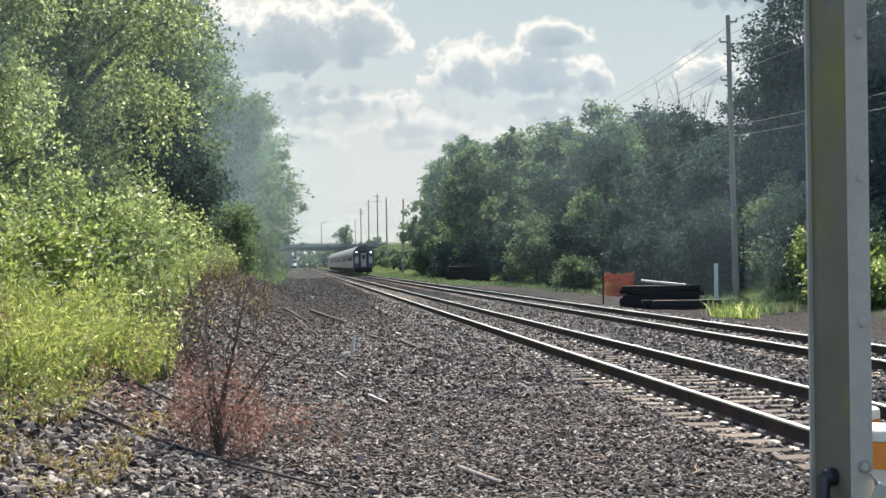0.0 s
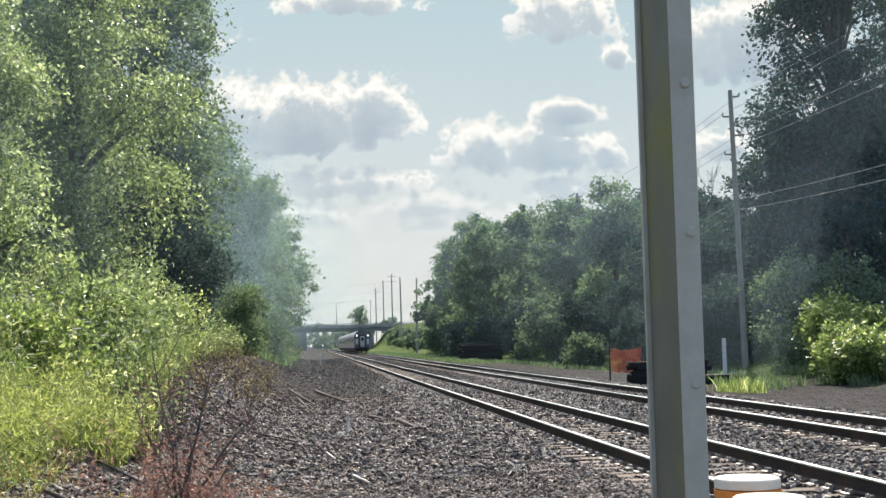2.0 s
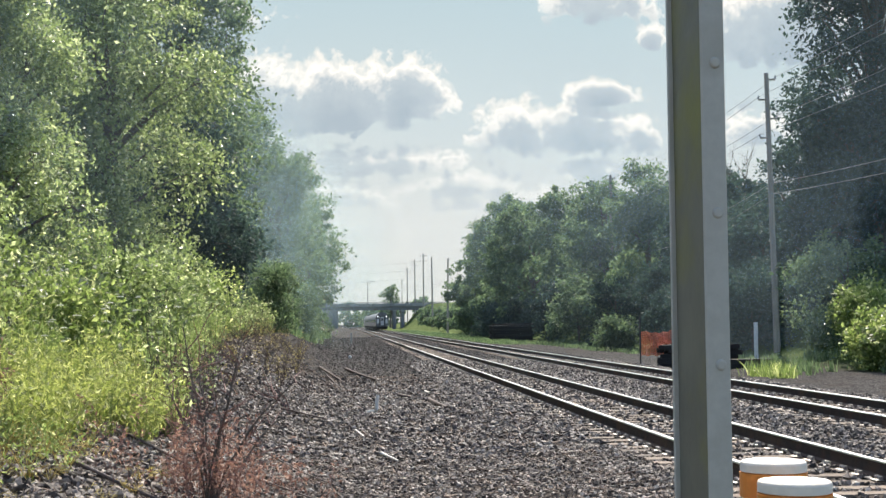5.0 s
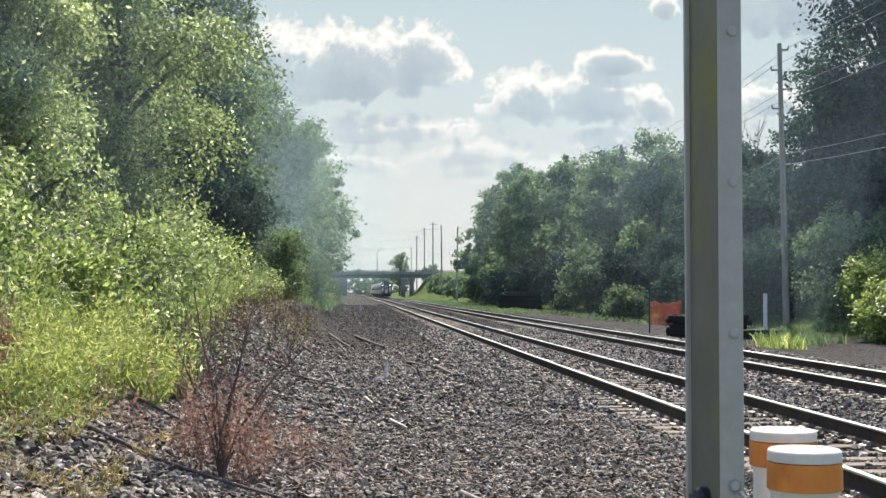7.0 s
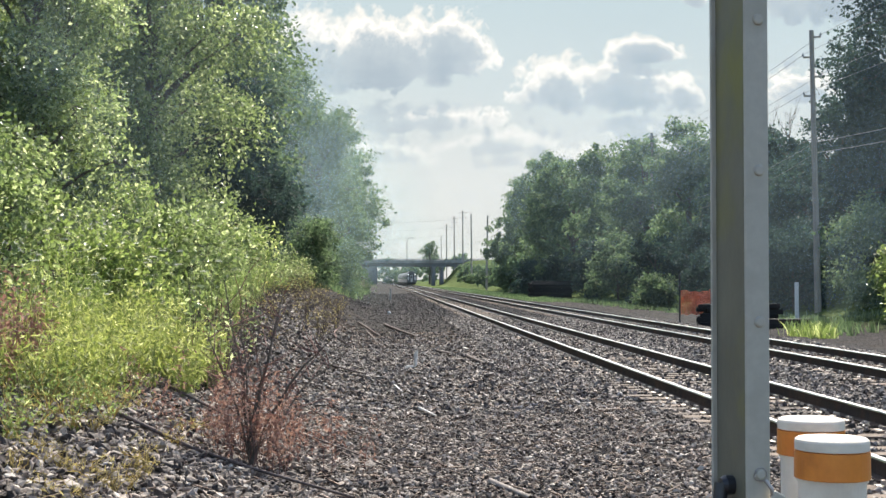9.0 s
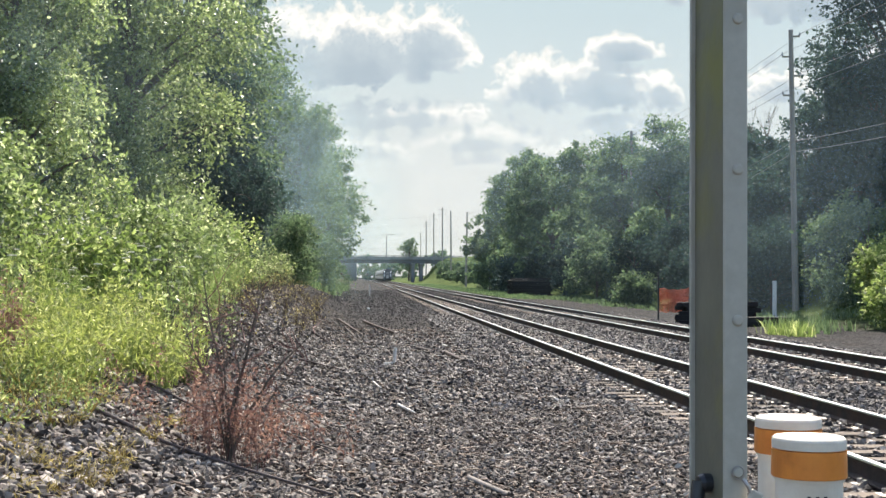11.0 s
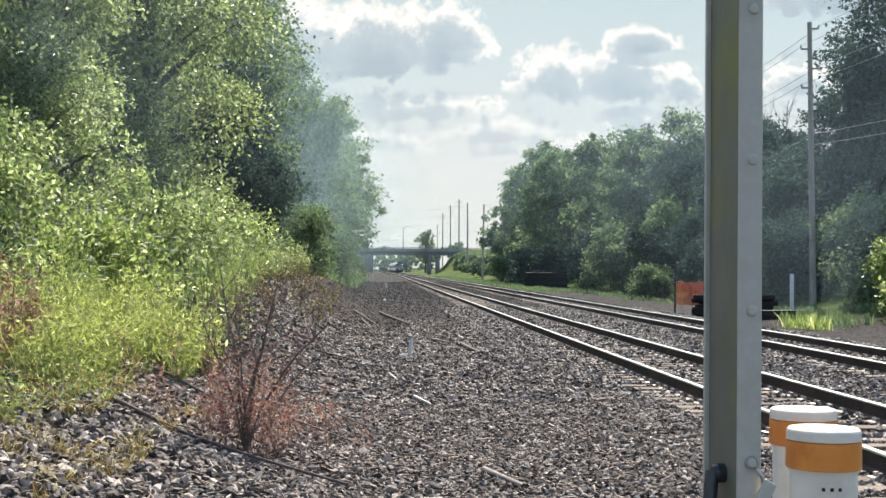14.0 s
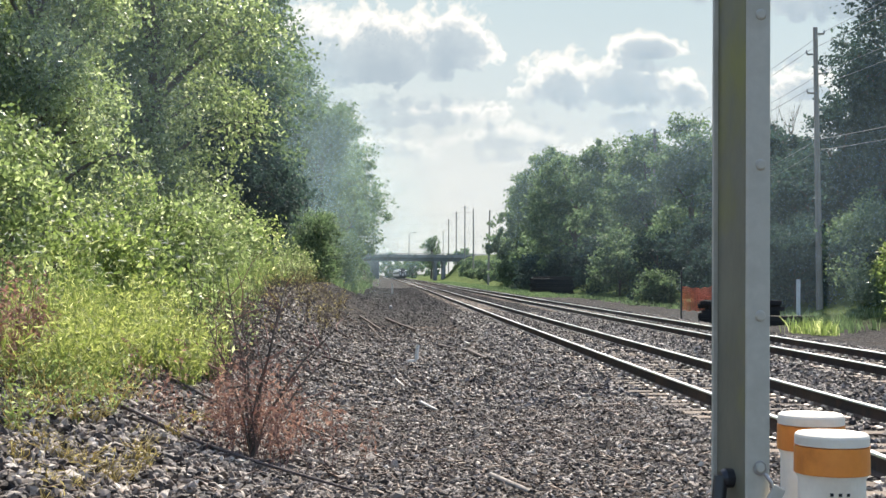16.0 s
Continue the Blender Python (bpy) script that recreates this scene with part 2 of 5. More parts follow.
def ground_material():
    """Crushed stone by the track, leaf mould on the bank, worn soil and grass beyond."""
    m, t, b, out = nodes_of("ground_cover")
    tc = t.nodes.new("ShaderNodeTexCoord")
    sep = t.nodes.new("ShaderNodeSeparateXYZ")
    t.links.new(tc.outputs["Object"], sep.inputs[0])
    vor = node(t, "ShaderNodeTexVoronoi", Scale=16.0, Randomness=1.0)
    n1 = node(t, "ShaderNodeTexNoise", Scale=0.55, Detail=6.0, Roughness=0.65)
    n2 = node(t, "ShaderNodeTexNoise", Scale=22.0, Detail=6.0, Roughness=0.7)
    n3 = node(t, "ShaderNodeTexNoise", Scale=2.2, Detail=8.0, Roughness=0.7)
    for n in (vor, n1, n2, n3):
        t.links.new(tc.outputs["Object"], n.inputs["Vector"])
    bw = t.nodes.new("ShaderNodeRGBToBW")
    t.links.new(vor.outputs["Color"], bw.inputs[0])
    gravel = ramp(t, bw.outputs[0], [(0.15, (0.018, 0.015, 0.013)), (0.5, (0.05, 0.042, 0.036)), (0.85, (0.13, 0.108, 0.092))])
    soil = ramp(t, n2.outputs[0], [(0.3, (0.03, 0.021, 0.015)), (0.7, (0.11, 0.08, 0.056))])
    grass = ramp(t, n3.outputs[0], [(0.3, (0.05, 0.075, 0.018)), (0.6, (0.11, 0.15, 0.035)), (0.8, (0.19, 0.19, 0.07))])

    def mixed(fac, a, c):
        mx = t.nodes.new("ShaderNodeMixRGB")
        t.links.new(fac, mx.inputs[0])
        t.links.new(a, mx.inputs[1])
        t.links.new(c, mx.inputs[2])
        return mx.outputs[0]

    def band(axis, lo, hi, wobble):
        """0 below lo, 1 above hi along an axis, with a ragged border."""
        w = t.nodes.new("ShaderNodeMath")
        w.operation = "MULTIPLY_ADD"
        t.links.new(n3.outputs[0], w.inputs[0])
        w.inputs[1].default_value = wobble
        t.links.new(sep.outputs[axis], w.inputs[2])
        r = node(t, "ShaderNodeMapRange")
        r.inputs["From Min"].default_value, r.inputs["From Max"].default_value = lo + wobble / 2, hi + wobble / 2
        t.links.new(w.outputs[0], r.inputs[0])
        return r.outputs[0]

    cinder = ramp(t, bw.outputs[0], [(0.15, (0.022, 0.021, 0.02)), (0.5, (0.05, 0.046, 0.044)), (0.85, (0.1, 0.092, 0.086))])
    gravel = mixed(band(1, 36.0, 61.0, 16.0), gravel, cinder)
    gravel = mixed(band(0, 10.6, 11.6, 1.0), gravel, cinder)
    base = mixed(ramp(t, n1.outputs[0], [(0.5, (0, 0, 0)), (0.72, (0.55, 0.55, 0.55))]), gravel, soil)
    right = band(0, 11.6, 13.2, 2.0)
    far = band(1, 112.0, 135.0, 14.0)
    both = t.nodes.new("ShaderNodeMath")
    both.operation = "MULTIPLY"
    t.links.new(right, both.inputs[0])
    t.links.new(far, both.inputs[1])
    base = mixed(both.outputs[0], base, grass)
    left = band(0, -4.6, -2.6, 1.6)
    base = mixed(left, soil, base)
    wide = band(0, 17.5, 20.0, 2.0)
    base = mixed(wide, base, grass)
    t.links.new(base, b.inputs["Base Color"])
    b.inputs["Roughness"].default_value = 1.0
    b.inputs["Specular IOR Level"].default_value = 0.1
    bp = node(t, "ShaderNodeBump", Strength=0.9, Distance=0.05)
    t.links.new(vor.outputs["Distance"], bp.inputs["Height"])
    t.links.new(bp.outputs[0], b.inputs["Normal"])
    return m


M["ground"] = ground_material()


def cloud_material():
    """A hazy summer sky with backlit heaped clouds: bright rims, blue-grey bodies, level bases."""
    m, t, b, out = nodes_of("hazy_cloudy_sky")
    t.nodes.remove(b)
    tc = t.nodes.new("ShaderNodeTexCoord")
    sc = t.nodes.new("ShaderNodeVectorMath")
    sc.operation = "SCALE"
    sc.inputs["Scale"].default_value = 1.8 / 2400.0
    t.links.new(tc.outputs["Object"], sc.inputs[0])

    def math_node(op, a, c=None, d=None):
        n = t.nodes.new("ShaderNodeMath")
        n.operation = op
        for i, v in enumerate((a, c, d)):
            if v is None:
                continue
            if isinstance(v, (int, float)):
                n.inputs[i].default_value = v
            else:
                t.links.new(v, n.inputs[i])
        return n.outputs[0]

    def noise_at(scale, detail, rough):
        n = node(t, "ShaderNodeTexNoise", Scale=scale, Detail=detail, Roughness=rough)
        t.links.new(sc.outputs[0], n.inputs["Vector"])
        return n

    big, mid, wisp = noise_at(9.0, 3.0, 0.5), noise_at(17.0, 10.0, 0.62), noise_at(60.0, 6.0, 0.6)
    sep = t.nodes.new("ShaderNodeSeparateXYZ")
    t.links.new(sc.outputs[0], sep.inputs[0])
    warp = math_node("MULTIPLY_ADD", big.outputs[0], 0.06, -0.03)
    u = math_node("ADD", sep.outputs[0], warp)
    v0 = sep.outputs[2]
    v = math_node("MULTIPLY_ADD", mid.outputs[0], 0.02, math_node("ADD", v0, -0.01))
    best = under = None
    # centre across and up, half width, half height, weight: all as tangents of the angle
    for cu, cv, ru, rv, wt in ((0.0, 0.29, 0.15, 0.085, 1.15), (0.09, 0.3, 0.07, 0.075, 1.1), (-0.12, 0.3, 0.11, 0.075, 1.0), (0.235, 0.255, 0.075, 0.06, 1.0), (0.33, 0.255, 0.12, 0.055, 1.1), (0.365, 0.31, 0.055, 0.034, 1.1), (0.41, 0.25, 0.045, 0.05, 0.9),
                              (0.04, 0.215, 0.15, 0.035, 0.75), (0.15, 0.185, 0.1, 0.03, 0.7), (-0.02, 0.17, 0.09, 0.03, 0.65), (0.24, 0.16, 0.1, 0.03, 0.65), (0.35, 0.203, 0.055, 0.026, 0.75), (0.35, 0.44, 0.09, 0.07, 0.85), (0.43, 0.39, 0.03, 0.03, 0.8), (0.05, 0.465, 0.11, 0.03, 0.9), (-0.2, 0.42, 0.1, 0.05, 0.9),
                              (0.62, 0.39, 0.15, 0.1, 1.3), (0.58, 0.26, 0.06, 0.04, 0.8), (0.8, 0.3, 0.14, 0.07, 1.0), (-0.4, 0.3, 0.15, 0.07, 1.0), (-0.7, 0.35, 0.2, 0.08, 1.0), (1.1, 0.33, 0.2, 0.08, 1.0)):
        du = math_node("MULTIPLY", math_node("SUBTRACT", u, cu), 1 / ru)
        dv = math_node("MULTIPLY", math_node("SUBTRACT", v, cv), 1 / rv)
        dv = math_node("MAXIMUM", dv, math_node("MULTIPLY", dv, -2.6))
        r = math_node("SQRT", math_node("ADD", math_node("MULTIPLY", du, du), math_node("MULTIPLY", dv, dv)))
        e = math_node("MULTIPLY_ADD", r, -wt, wt)
        best = e if best is None else math_node("MAXIMUM", best, e)
        dw = math_node("MULTIPLY", math_node("SUBTRACT", v, cv - 0.2 * rv), 1 / rv)
        q = math_node("SQRT", math_node("ADD", math_node("MULTIPLY", du, du), math_node("MULTIPLY", dw, dw)))
        w = math_node("MULTIPLY_ADD", q, -wt, wt)
        under = w if under is None else math_node("MAXIMUM", under, w)
    lump = math_node("MULTIPLY_ADD", mid.outputs[0], 2.3, -1.17)
    lump = math_node("MULTIPLY_ADD", wisp.outputs[0], 0.9, math_node("ADD", lump, -0.45))
    dens = math_node("ADD", best, lump)
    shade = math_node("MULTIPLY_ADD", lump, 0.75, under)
    blue = ramp(t, v0, [(0.0, (0.8, 0.79, 0.74)), (0.14, (0.77, 0.78, 0.75)), (0.26, (0.66, 0.73, 0.74)), (0.45, (0.53, 0.66, 0.71)), (0.7, (0.42, 0.57, 0.66))])
    body = ramp(t, shade, [(0.0, (0.98, 0.95, 0.88)), (0.12, (1.12, 1.08, 1.0)), (0.24, (0.86, 0.86, 0.83)), (0.42, (0.56, 0.63, 0.67)), (1.0, (0.45, 0.53, 0.59))])
    cover = ramp(t, dens, [(0.0, (0, 0, 0)), (0.09, (0.5, 0.5, 0.5)), (0.26, (1, 1, 1))])
    thin = ramp(t, v0, [(0.08, (0, 0, 0)), (0.26, (1, 1, 1))])
    mul = t.nodes.new("ShaderNodeMixRGB")
    mul.blend_type = "MULTIPLY"
    mul.inputs[0].default_value = 1.0
    t.links.new(cover, mul.inputs[1])
    t.links.new(thin, mul.inputs[2])
    mix = t.nodes.new("ShaderNodeMixRGB")
    t.links.new(mul.outputs[0], mix.inputs[0])
    t.links.new(blue, mix.inputs[1])
    t.links.new(body, mix.inputs[2])
    em = t.nodes.new("ShaderNodeEmission")
    em.inputs[1].default_value = 0.615
    t.links.new(mix.outputs[0], em.inputs[0])
    t.links.new(em.outputs[0], out.inputs[0])
    return m


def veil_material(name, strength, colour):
    """Smoke and air haze painted on a sheet: mostly clear, thicker in drifting patches, fading out to nothing at its
    border.
    """
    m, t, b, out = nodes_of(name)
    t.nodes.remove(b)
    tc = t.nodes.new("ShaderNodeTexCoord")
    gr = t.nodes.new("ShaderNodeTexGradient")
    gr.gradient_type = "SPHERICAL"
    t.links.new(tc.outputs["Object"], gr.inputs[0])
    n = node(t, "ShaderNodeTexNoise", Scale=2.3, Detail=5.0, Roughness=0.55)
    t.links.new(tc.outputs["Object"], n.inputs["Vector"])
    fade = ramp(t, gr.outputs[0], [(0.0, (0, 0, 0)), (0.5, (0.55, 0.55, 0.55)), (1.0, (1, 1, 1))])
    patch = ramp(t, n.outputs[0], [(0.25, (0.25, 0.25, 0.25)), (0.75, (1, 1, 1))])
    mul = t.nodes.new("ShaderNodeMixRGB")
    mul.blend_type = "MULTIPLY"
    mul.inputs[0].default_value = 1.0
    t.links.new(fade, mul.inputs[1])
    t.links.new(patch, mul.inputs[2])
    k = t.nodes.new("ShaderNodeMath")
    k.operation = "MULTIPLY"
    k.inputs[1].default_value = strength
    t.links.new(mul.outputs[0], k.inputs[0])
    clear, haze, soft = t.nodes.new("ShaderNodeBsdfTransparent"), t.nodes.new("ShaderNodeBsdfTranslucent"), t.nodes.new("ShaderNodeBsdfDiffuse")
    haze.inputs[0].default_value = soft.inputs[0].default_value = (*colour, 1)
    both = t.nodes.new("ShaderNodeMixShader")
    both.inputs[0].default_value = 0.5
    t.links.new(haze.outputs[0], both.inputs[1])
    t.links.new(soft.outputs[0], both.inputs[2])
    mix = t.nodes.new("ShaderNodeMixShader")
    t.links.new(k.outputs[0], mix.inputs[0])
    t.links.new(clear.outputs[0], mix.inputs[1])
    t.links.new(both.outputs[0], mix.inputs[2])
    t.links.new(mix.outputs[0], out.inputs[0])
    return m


M["sky"] = cloud_material()
# Haze colours painted on sheets: thick for train smoke, thin blue for air haze.
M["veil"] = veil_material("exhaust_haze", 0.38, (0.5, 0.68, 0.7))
M["thin_veil"] = veil_material("thin_painted_haze", 0.13, (0.46, 0.62, 0.74))


# ---- mesh helpers ----
def raw_mesh(name, v, f, mats, smooth=False, slots=None):
    """A mesh from arrays: vertices (n, 3), and faces (m, 3 or 4), all of one count."""
    me = bpy.data.meshes.new(name)
    v, f = np.asarray(v, np.float32), np.asarray(f, np.int32)
    me.vertices.add(len(v))
    me.vertices.foreach_set("co", v.ravel())
    k = f.shape[1]
    me.loops.add(f.size)
    me.loops.foreach_set("vertex_index", f.ravel())
    me.polygons.add(len(f))
    me.polygons.foreach_set("loop_start", np.arange(0, f.size, k, dtype=np.int32))
    me.polygons.foreach_set("loop_total", np.full(len(f), k, np.int32))
    if slots is not None:
        me.polygons.foreach_set("material_index", np.asarray(slots, np.int32))
    me.polygons.foreach_set("use_smooth", np.full(len(f), smooth))
    for m in mats if isinstance(mats, (list, tuple)) else [mats]:
        me.materials.append(m)
    me.update(calc_edges=True)
    return me


def part(name, bm, material, parent=None, label=""):
    me = bpy.data.meshes.new(name)
    bmesh.ops.recalc_face_normals(bm, faces=bm.faces)
    bm.to_mesh(me)
    bm.free()
    for m in material if isinstance(material, (list, tuple)) else [material]:
        me.materials.append(m)
    ob = new(name, me)
    ob.parent = parent
    return tagged(ob, label)


def mesh_part(name, me, parent=None, label=""):
    ob = new(name, me)
    ob.parent = parent
    return tagged(ob, label)


def box(bm, x0, x1, y0, y1, z0, z1, bevel=0.0, m=None):
    made = bmesh.ops.create_cube(bm, size=1)["verts"]
    for v in made:
        v.co = Vector(((x0 + x1) / 2 + v.co.x * (x1 - x0), (y0 + y1) / 2 + v.co.y * (y1 - y0), (z0 + z1) / 2 + v.co.z * (z1 - z0)))
    if bevel:
        edges = list({e for v in made for e in v.link_edges})
        out = bmesh.ops.bevel(bm, geom=edges, offset=bevel, segments=1, affect="EDGES")
        made = list({v for f in out["faces"] for v in f.verts} | {v for v in made if v.is_valid})
    if m is not None:
        bmesh.ops.transform(bm, matrix=m, verts=made)
    return made


def lathe(bm, profile, segs=32, at=(0, 0, 0)):
    """Turns a list of (radius, z) round the z axis."""
    rings = []
    for r, z in profile:
        if r < 1e-5:
            rings.append([bm.verts.new((at[0], at[1], at[2] + z))])
        else:
            rings.append([bm.verts.new((at[0] + r * math.cos(2 * math.pi * i / segs), at[1] + r * math.sin(2 * math.pi * i / segs), at[2] + z)) for i in range(segs)])
    for a, c in zip(rings, rings[1:]):
        for i in range(segs):
            j = (i + 1) % segs
            quad = [a[i % len(a)], a[j % len(a)], c[j % len(c)], c[i % len(c)]]
            quad = list(dict.fromkeys(quad))
            if len(quad) > 2:
                bm.faces.new(quad)


def tube(points, radii, sides=6):
    """A tapered tube along points: arrays of vertices and quads."""
    p = np.asarray(points, float)
    d = np.gradient(p, axis=0)
    d /= np.linalg.norm(d, axis=1)[:, None] + 1e-9
    up = np.where(np.abs(d[:, 2:3]) > 0.9, [[1.0, 0, 0]], [[0, 0, 1.0]])
    a = np.cross(d, up)
    a /= np.linalg.norm(a, axis=1)[:, None] + 1e-9
    b = np.cross(d, a)
    ang = np.arange(sides) * 2 * np.pi / sides
    r = np.asarray(radii, float)[:, None, None]
    v = p[:, None] + r * (np.cos(ang)[None, :, None] * a[:, None] + np.sin(ang)[None, :, None] * b[:, None])
    n = len(p)
    i, j = np.meshgrid(np.arange(n - 1), np.arange(sides), indexing="ij")
    k = (j + 1) % sides
    f = np.stack([i * sides + j, i * sides + k, (i + 1) * sides + k, (i + 1) * sides + j], -1).reshape(-1, 4)
    return v.reshape(-1, 3), f


def merged(pieces):
    vs, fs, n = [], [], 0
    for v, f in pieces:
        vs.append(v)
        fs.append(f + n)
        n += len(v)
    return np.concatenate(vs), np.concatenate(fs)


def unit(a):
    return a / (np.linalg.norm(a, axis=-1, keepdims=True) + 1e-9)


def leaf_arrays(rng, p, size, wide=0.55, droop=0.3, out=None):
    """Folded leaves at points p: two triangles each, turned at random or away from the crown."""
    n = len(p)
    d = unit(rng.normal(size=(n, 3)) + (0 if out is None else 0.8 * out) + np.array([0, 0, -droop]))
    s = unit(np.cross(d, rng.normal(size=(n, 3))))
    u = np.cross(s, d)
    L = (size * rng.uniform(0.6, 1.35, n))[:, None]
    W = L * wide * 0.5
    base, tip = p - d * L * 0.5, p + d * L * 0.5
    a, c = p + s * W + u * W * 0.35, p - s * W + u * W * 0.35
    v = np.stack([base, a, tip, c], 1).reshape(-1, 3)
    k = np.arange(n)[:, None] * 4
    f = np.concatenate([k + np.array([[0, 1, 2]]), k + np.array([[0, 2, 3]])], 1).reshape(-1, 3)
    return v, f


def clump_points(rng, blobs, n, clump=0.28, per=60, shell=0.55):
    """Leaf places: small clumps set through the outer part of each blob (x, y, z, rx, ry, rz)."""
    b = np.array(blobs, float)
    w = (b[:, 3] * b[:, 4] * b[:, 5]) ** (2 / 3)
    pick = rng.choice(len(b), size=max(1, n // per), p=w / w.sum())
    way = unit(rng.normal(size=(len(pick), 3)))
    rad = shell + (1 - shell) * rng.random(len(pick)) ** 0.6
    rad *= 1 + 0.16 * np.sin(way[:, 0] * 5 + pick) * np.cos(way[:, 2] * 6 + pick * 2)
    c = b[pick, :3] + way * rad[:, None] * b[pick, 3:]
    size = clump * (b[pick, 3:].mean(1) ** 0.5) * rng.uniform(0.5, 1.4, len(pick))
    p = np.repeat(c, per, 0) + rng.normal(size=(len(c) * per, 3)) * np.repeat(size, per)[:, None] * np.array([1, 1, 0.75])
    return p, np.repeat(way, per, 0)


def tree(label, x, y, z, height, blobs, n, leaf, mat, seed, trunk=0.22, clump=0.28, per=60, shell=0.55, category="tree", name="tree", group=""):
    """A tapered, bent trunk with limbs into every blob of the crown; blobs are set from the trunk's foot."""
    rng = np.random.default_rng(seed)
    t = new(name)
    t.matrix_basis = pose(x, y, z)
    top = height * 0.8
    k = np.linspace(0, 1, 9)
    sway = rng.normal(size=2) * 0.03 * height
    line = np.stack([sway[0] * k * k, sway[1] * k * k, -0.4 + k * (top + 0.4)], 1)
    pieces = [tube(line, trunk * (1.25 - 1.05 * k), 9)]
    for bx, by, bz, rx, ry, rz in blobs:
        s = min(0.8, max(0.12, (bz - 0.5 * rz) / top * 0.75))
        a = np.array([sway[0] * s * s, sway[1] * s * s, s * top])
        e = np.array([bx, by, bz])
        q = np.linspace(0, 1, 6)[:, None]
        limb = a + (e - a) * q + np.array([0, 0, 1]) * (q * (1 - q)) * 0.25 * np.linalg.norm(e - a) + rng.normal(size=(6, 3)) * 0.06 * q
        pieces.append(tube(limb, trunk * (0.42 - 0.34 * q[:, 0]), 6))
        for _ in range(4):
            o = unit(rng.normal(size=3)) * np.array([rx, ry, rz]) * 0.85
            br = e + o * np.linspace(0, 1, 4)[:, None] + rng.normal(size=(4, 3)) * 0.05
            pieces.append(tube(br, trunk * np.linspace(0.1, 0.02, 4), 4))
    mesh_part("trunk", raw_mesh("trunk", *merged(pieces), M["bark"], True), t)
    p, out = clump_points(rng, blobs, n, clump, per, shell)
    mesh_part("crown", raw_mesh("crown", *leaf_arrays(rng, p, leaf, out=out), mat), t)
    return tagged(t, label, category, group)


# ---- the lie of the land ----
def step(a, lo, hi):
    k = np.clip((a - lo) / (hi - lo), 0, 1)
    return k * k * (3 - 2 * k)


def wave(x, y, s, k):
    return np.sin(x * s + 1.7 * k) * np.cos(y * s * 0.83 + 2.3 * k) + 0.5 * np.sin(x * s * 2.3 + y * s * 1.9 + k)


def land(x, y):
    """The height of the ground: a stone bed under the tracks, a hollow beside it, a bank on the left, a slope on the right."""
    x, y = np.asarray(x, float), np.asarray(y, float)
    z = -0.21 - 0.1 * step(-x, -3.3, -1.6) - 0.10 * step(x, 11.2, 12.6)
    z = z - 0.05 * np.exp(-((x - 7.05) / 0.5) ** 2)
    crest = 0.55 + 0.85 * step(y, 8.6, 39.0) - 1.0 * step(y, 61.0, 108.0)
    z = z + crest * step(-x, 0.5 + 0.15 * np.sin(y * 0.4), 3.1)
    z = z + 1.2 * step(-x, 4.0, 12.0) + 0.9 * step(-x, 10.0, 60.0)
    z = z + 1.6 * step(x, 17.5, 26.0) + 2.0 * step(x, 26.0, 60.0)
    z = z + 0.05 * wave(x, y, 1.1, 1.0) * step(-x, -1.2, 1.5) + 0.015 * wave(x, y, 3.1, 2.0)
    z = z + 0.04 * wave(x, y, 0.9, 4.0) * step(x, 12.0, 14.0)
    ramp_up = step(y, 446.0, 466.0) * (1 - step(y, 478.0, 498.0))
    z = z + ramp_up * (7.2 * step(x, 19.0, 30.0) + 7.0 * step(-x, 2.2, 4.0) * 0 + 6.0 * step(-x, 4.5, 12.0))
    return z


def build_ground():
    xs = np.unique(np.concatenate([np.linspace(-8, 16, 161), np.linspace(-60, -8, 40), np.linspace(16, 60, 40), np.array([-2500, -900, -400, -200, -120, -80, 80, 120, 200, 400, 900, 2500])]))
    ys = np.unique(np.concatenate([np.linspace(-2, 72, 371), np.linspace(72, 234, 109), np.linspace(234, 540, 103), np.array([-2500, -600, -150, -50, -20, -10, 580, 640, 720, 800, 900, 1500, 3200])]))
    X, Y = np.meshgrid(xs, ys, indexing="ij")
    v = np.stack([X, Y, land(X, Y)], -1).reshape(-1, 3)
    i, j = np.meshgrid(np.arange(len(xs) - 1), np.arange(len(ys) - 1), indexing="ij")
    k = i * len(ys) + j
    f = np.stack([k, k + len(ys), k + len(ys) + 1, k + 1], -1).reshape(-1, 4)
    ob = mesh_part("ground", raw_mesh("ground", v, f, M["ground"], True))
    return tagged(ob, "grey crushed stone and soil with green verges", "ground", kind="structure")


ground = build_ground()


def build_backdrop():
    bm = bmesh.new()
    box(bm, -5200, 5200, 0, 20, -120, 1500)
    ob = part("backdrop", bm, M["sky"])
    ob.location = (0, 2400, 0)
    return tagged(ob, "hazy pale blue sky with backlit heaped clouds", "sky", kind="structure")


build_backdrop()

# ---- tracks ----
TRACKS = (4.945, 9.175)
GAUGE = 0.755
TIE_START, TIE_STEP = 5.0, 0.508
RAIL = [(-0.076, -0.186), (0.076, -0.186), (0.076, -0.174), (0.012, -0.155), (0.009, -0.05), (0.036, -0.036), (0.0375, -0.023), (0.0335, -0.01), (0.024, -0.003), (0.0, 0.0015),
        (-0.024, -0.003), (-0.0335, -0.01), (-0.0375, -0.023), (-0.036, -0.036), (-0.009, -0.05), (-0.012, -0.155), (-0.076, -0.174)]


def bend(y):
    """How far the line swings to the left in the distance."""
    return -0.0000154 * max(0.0, y - 197.0) ** 2


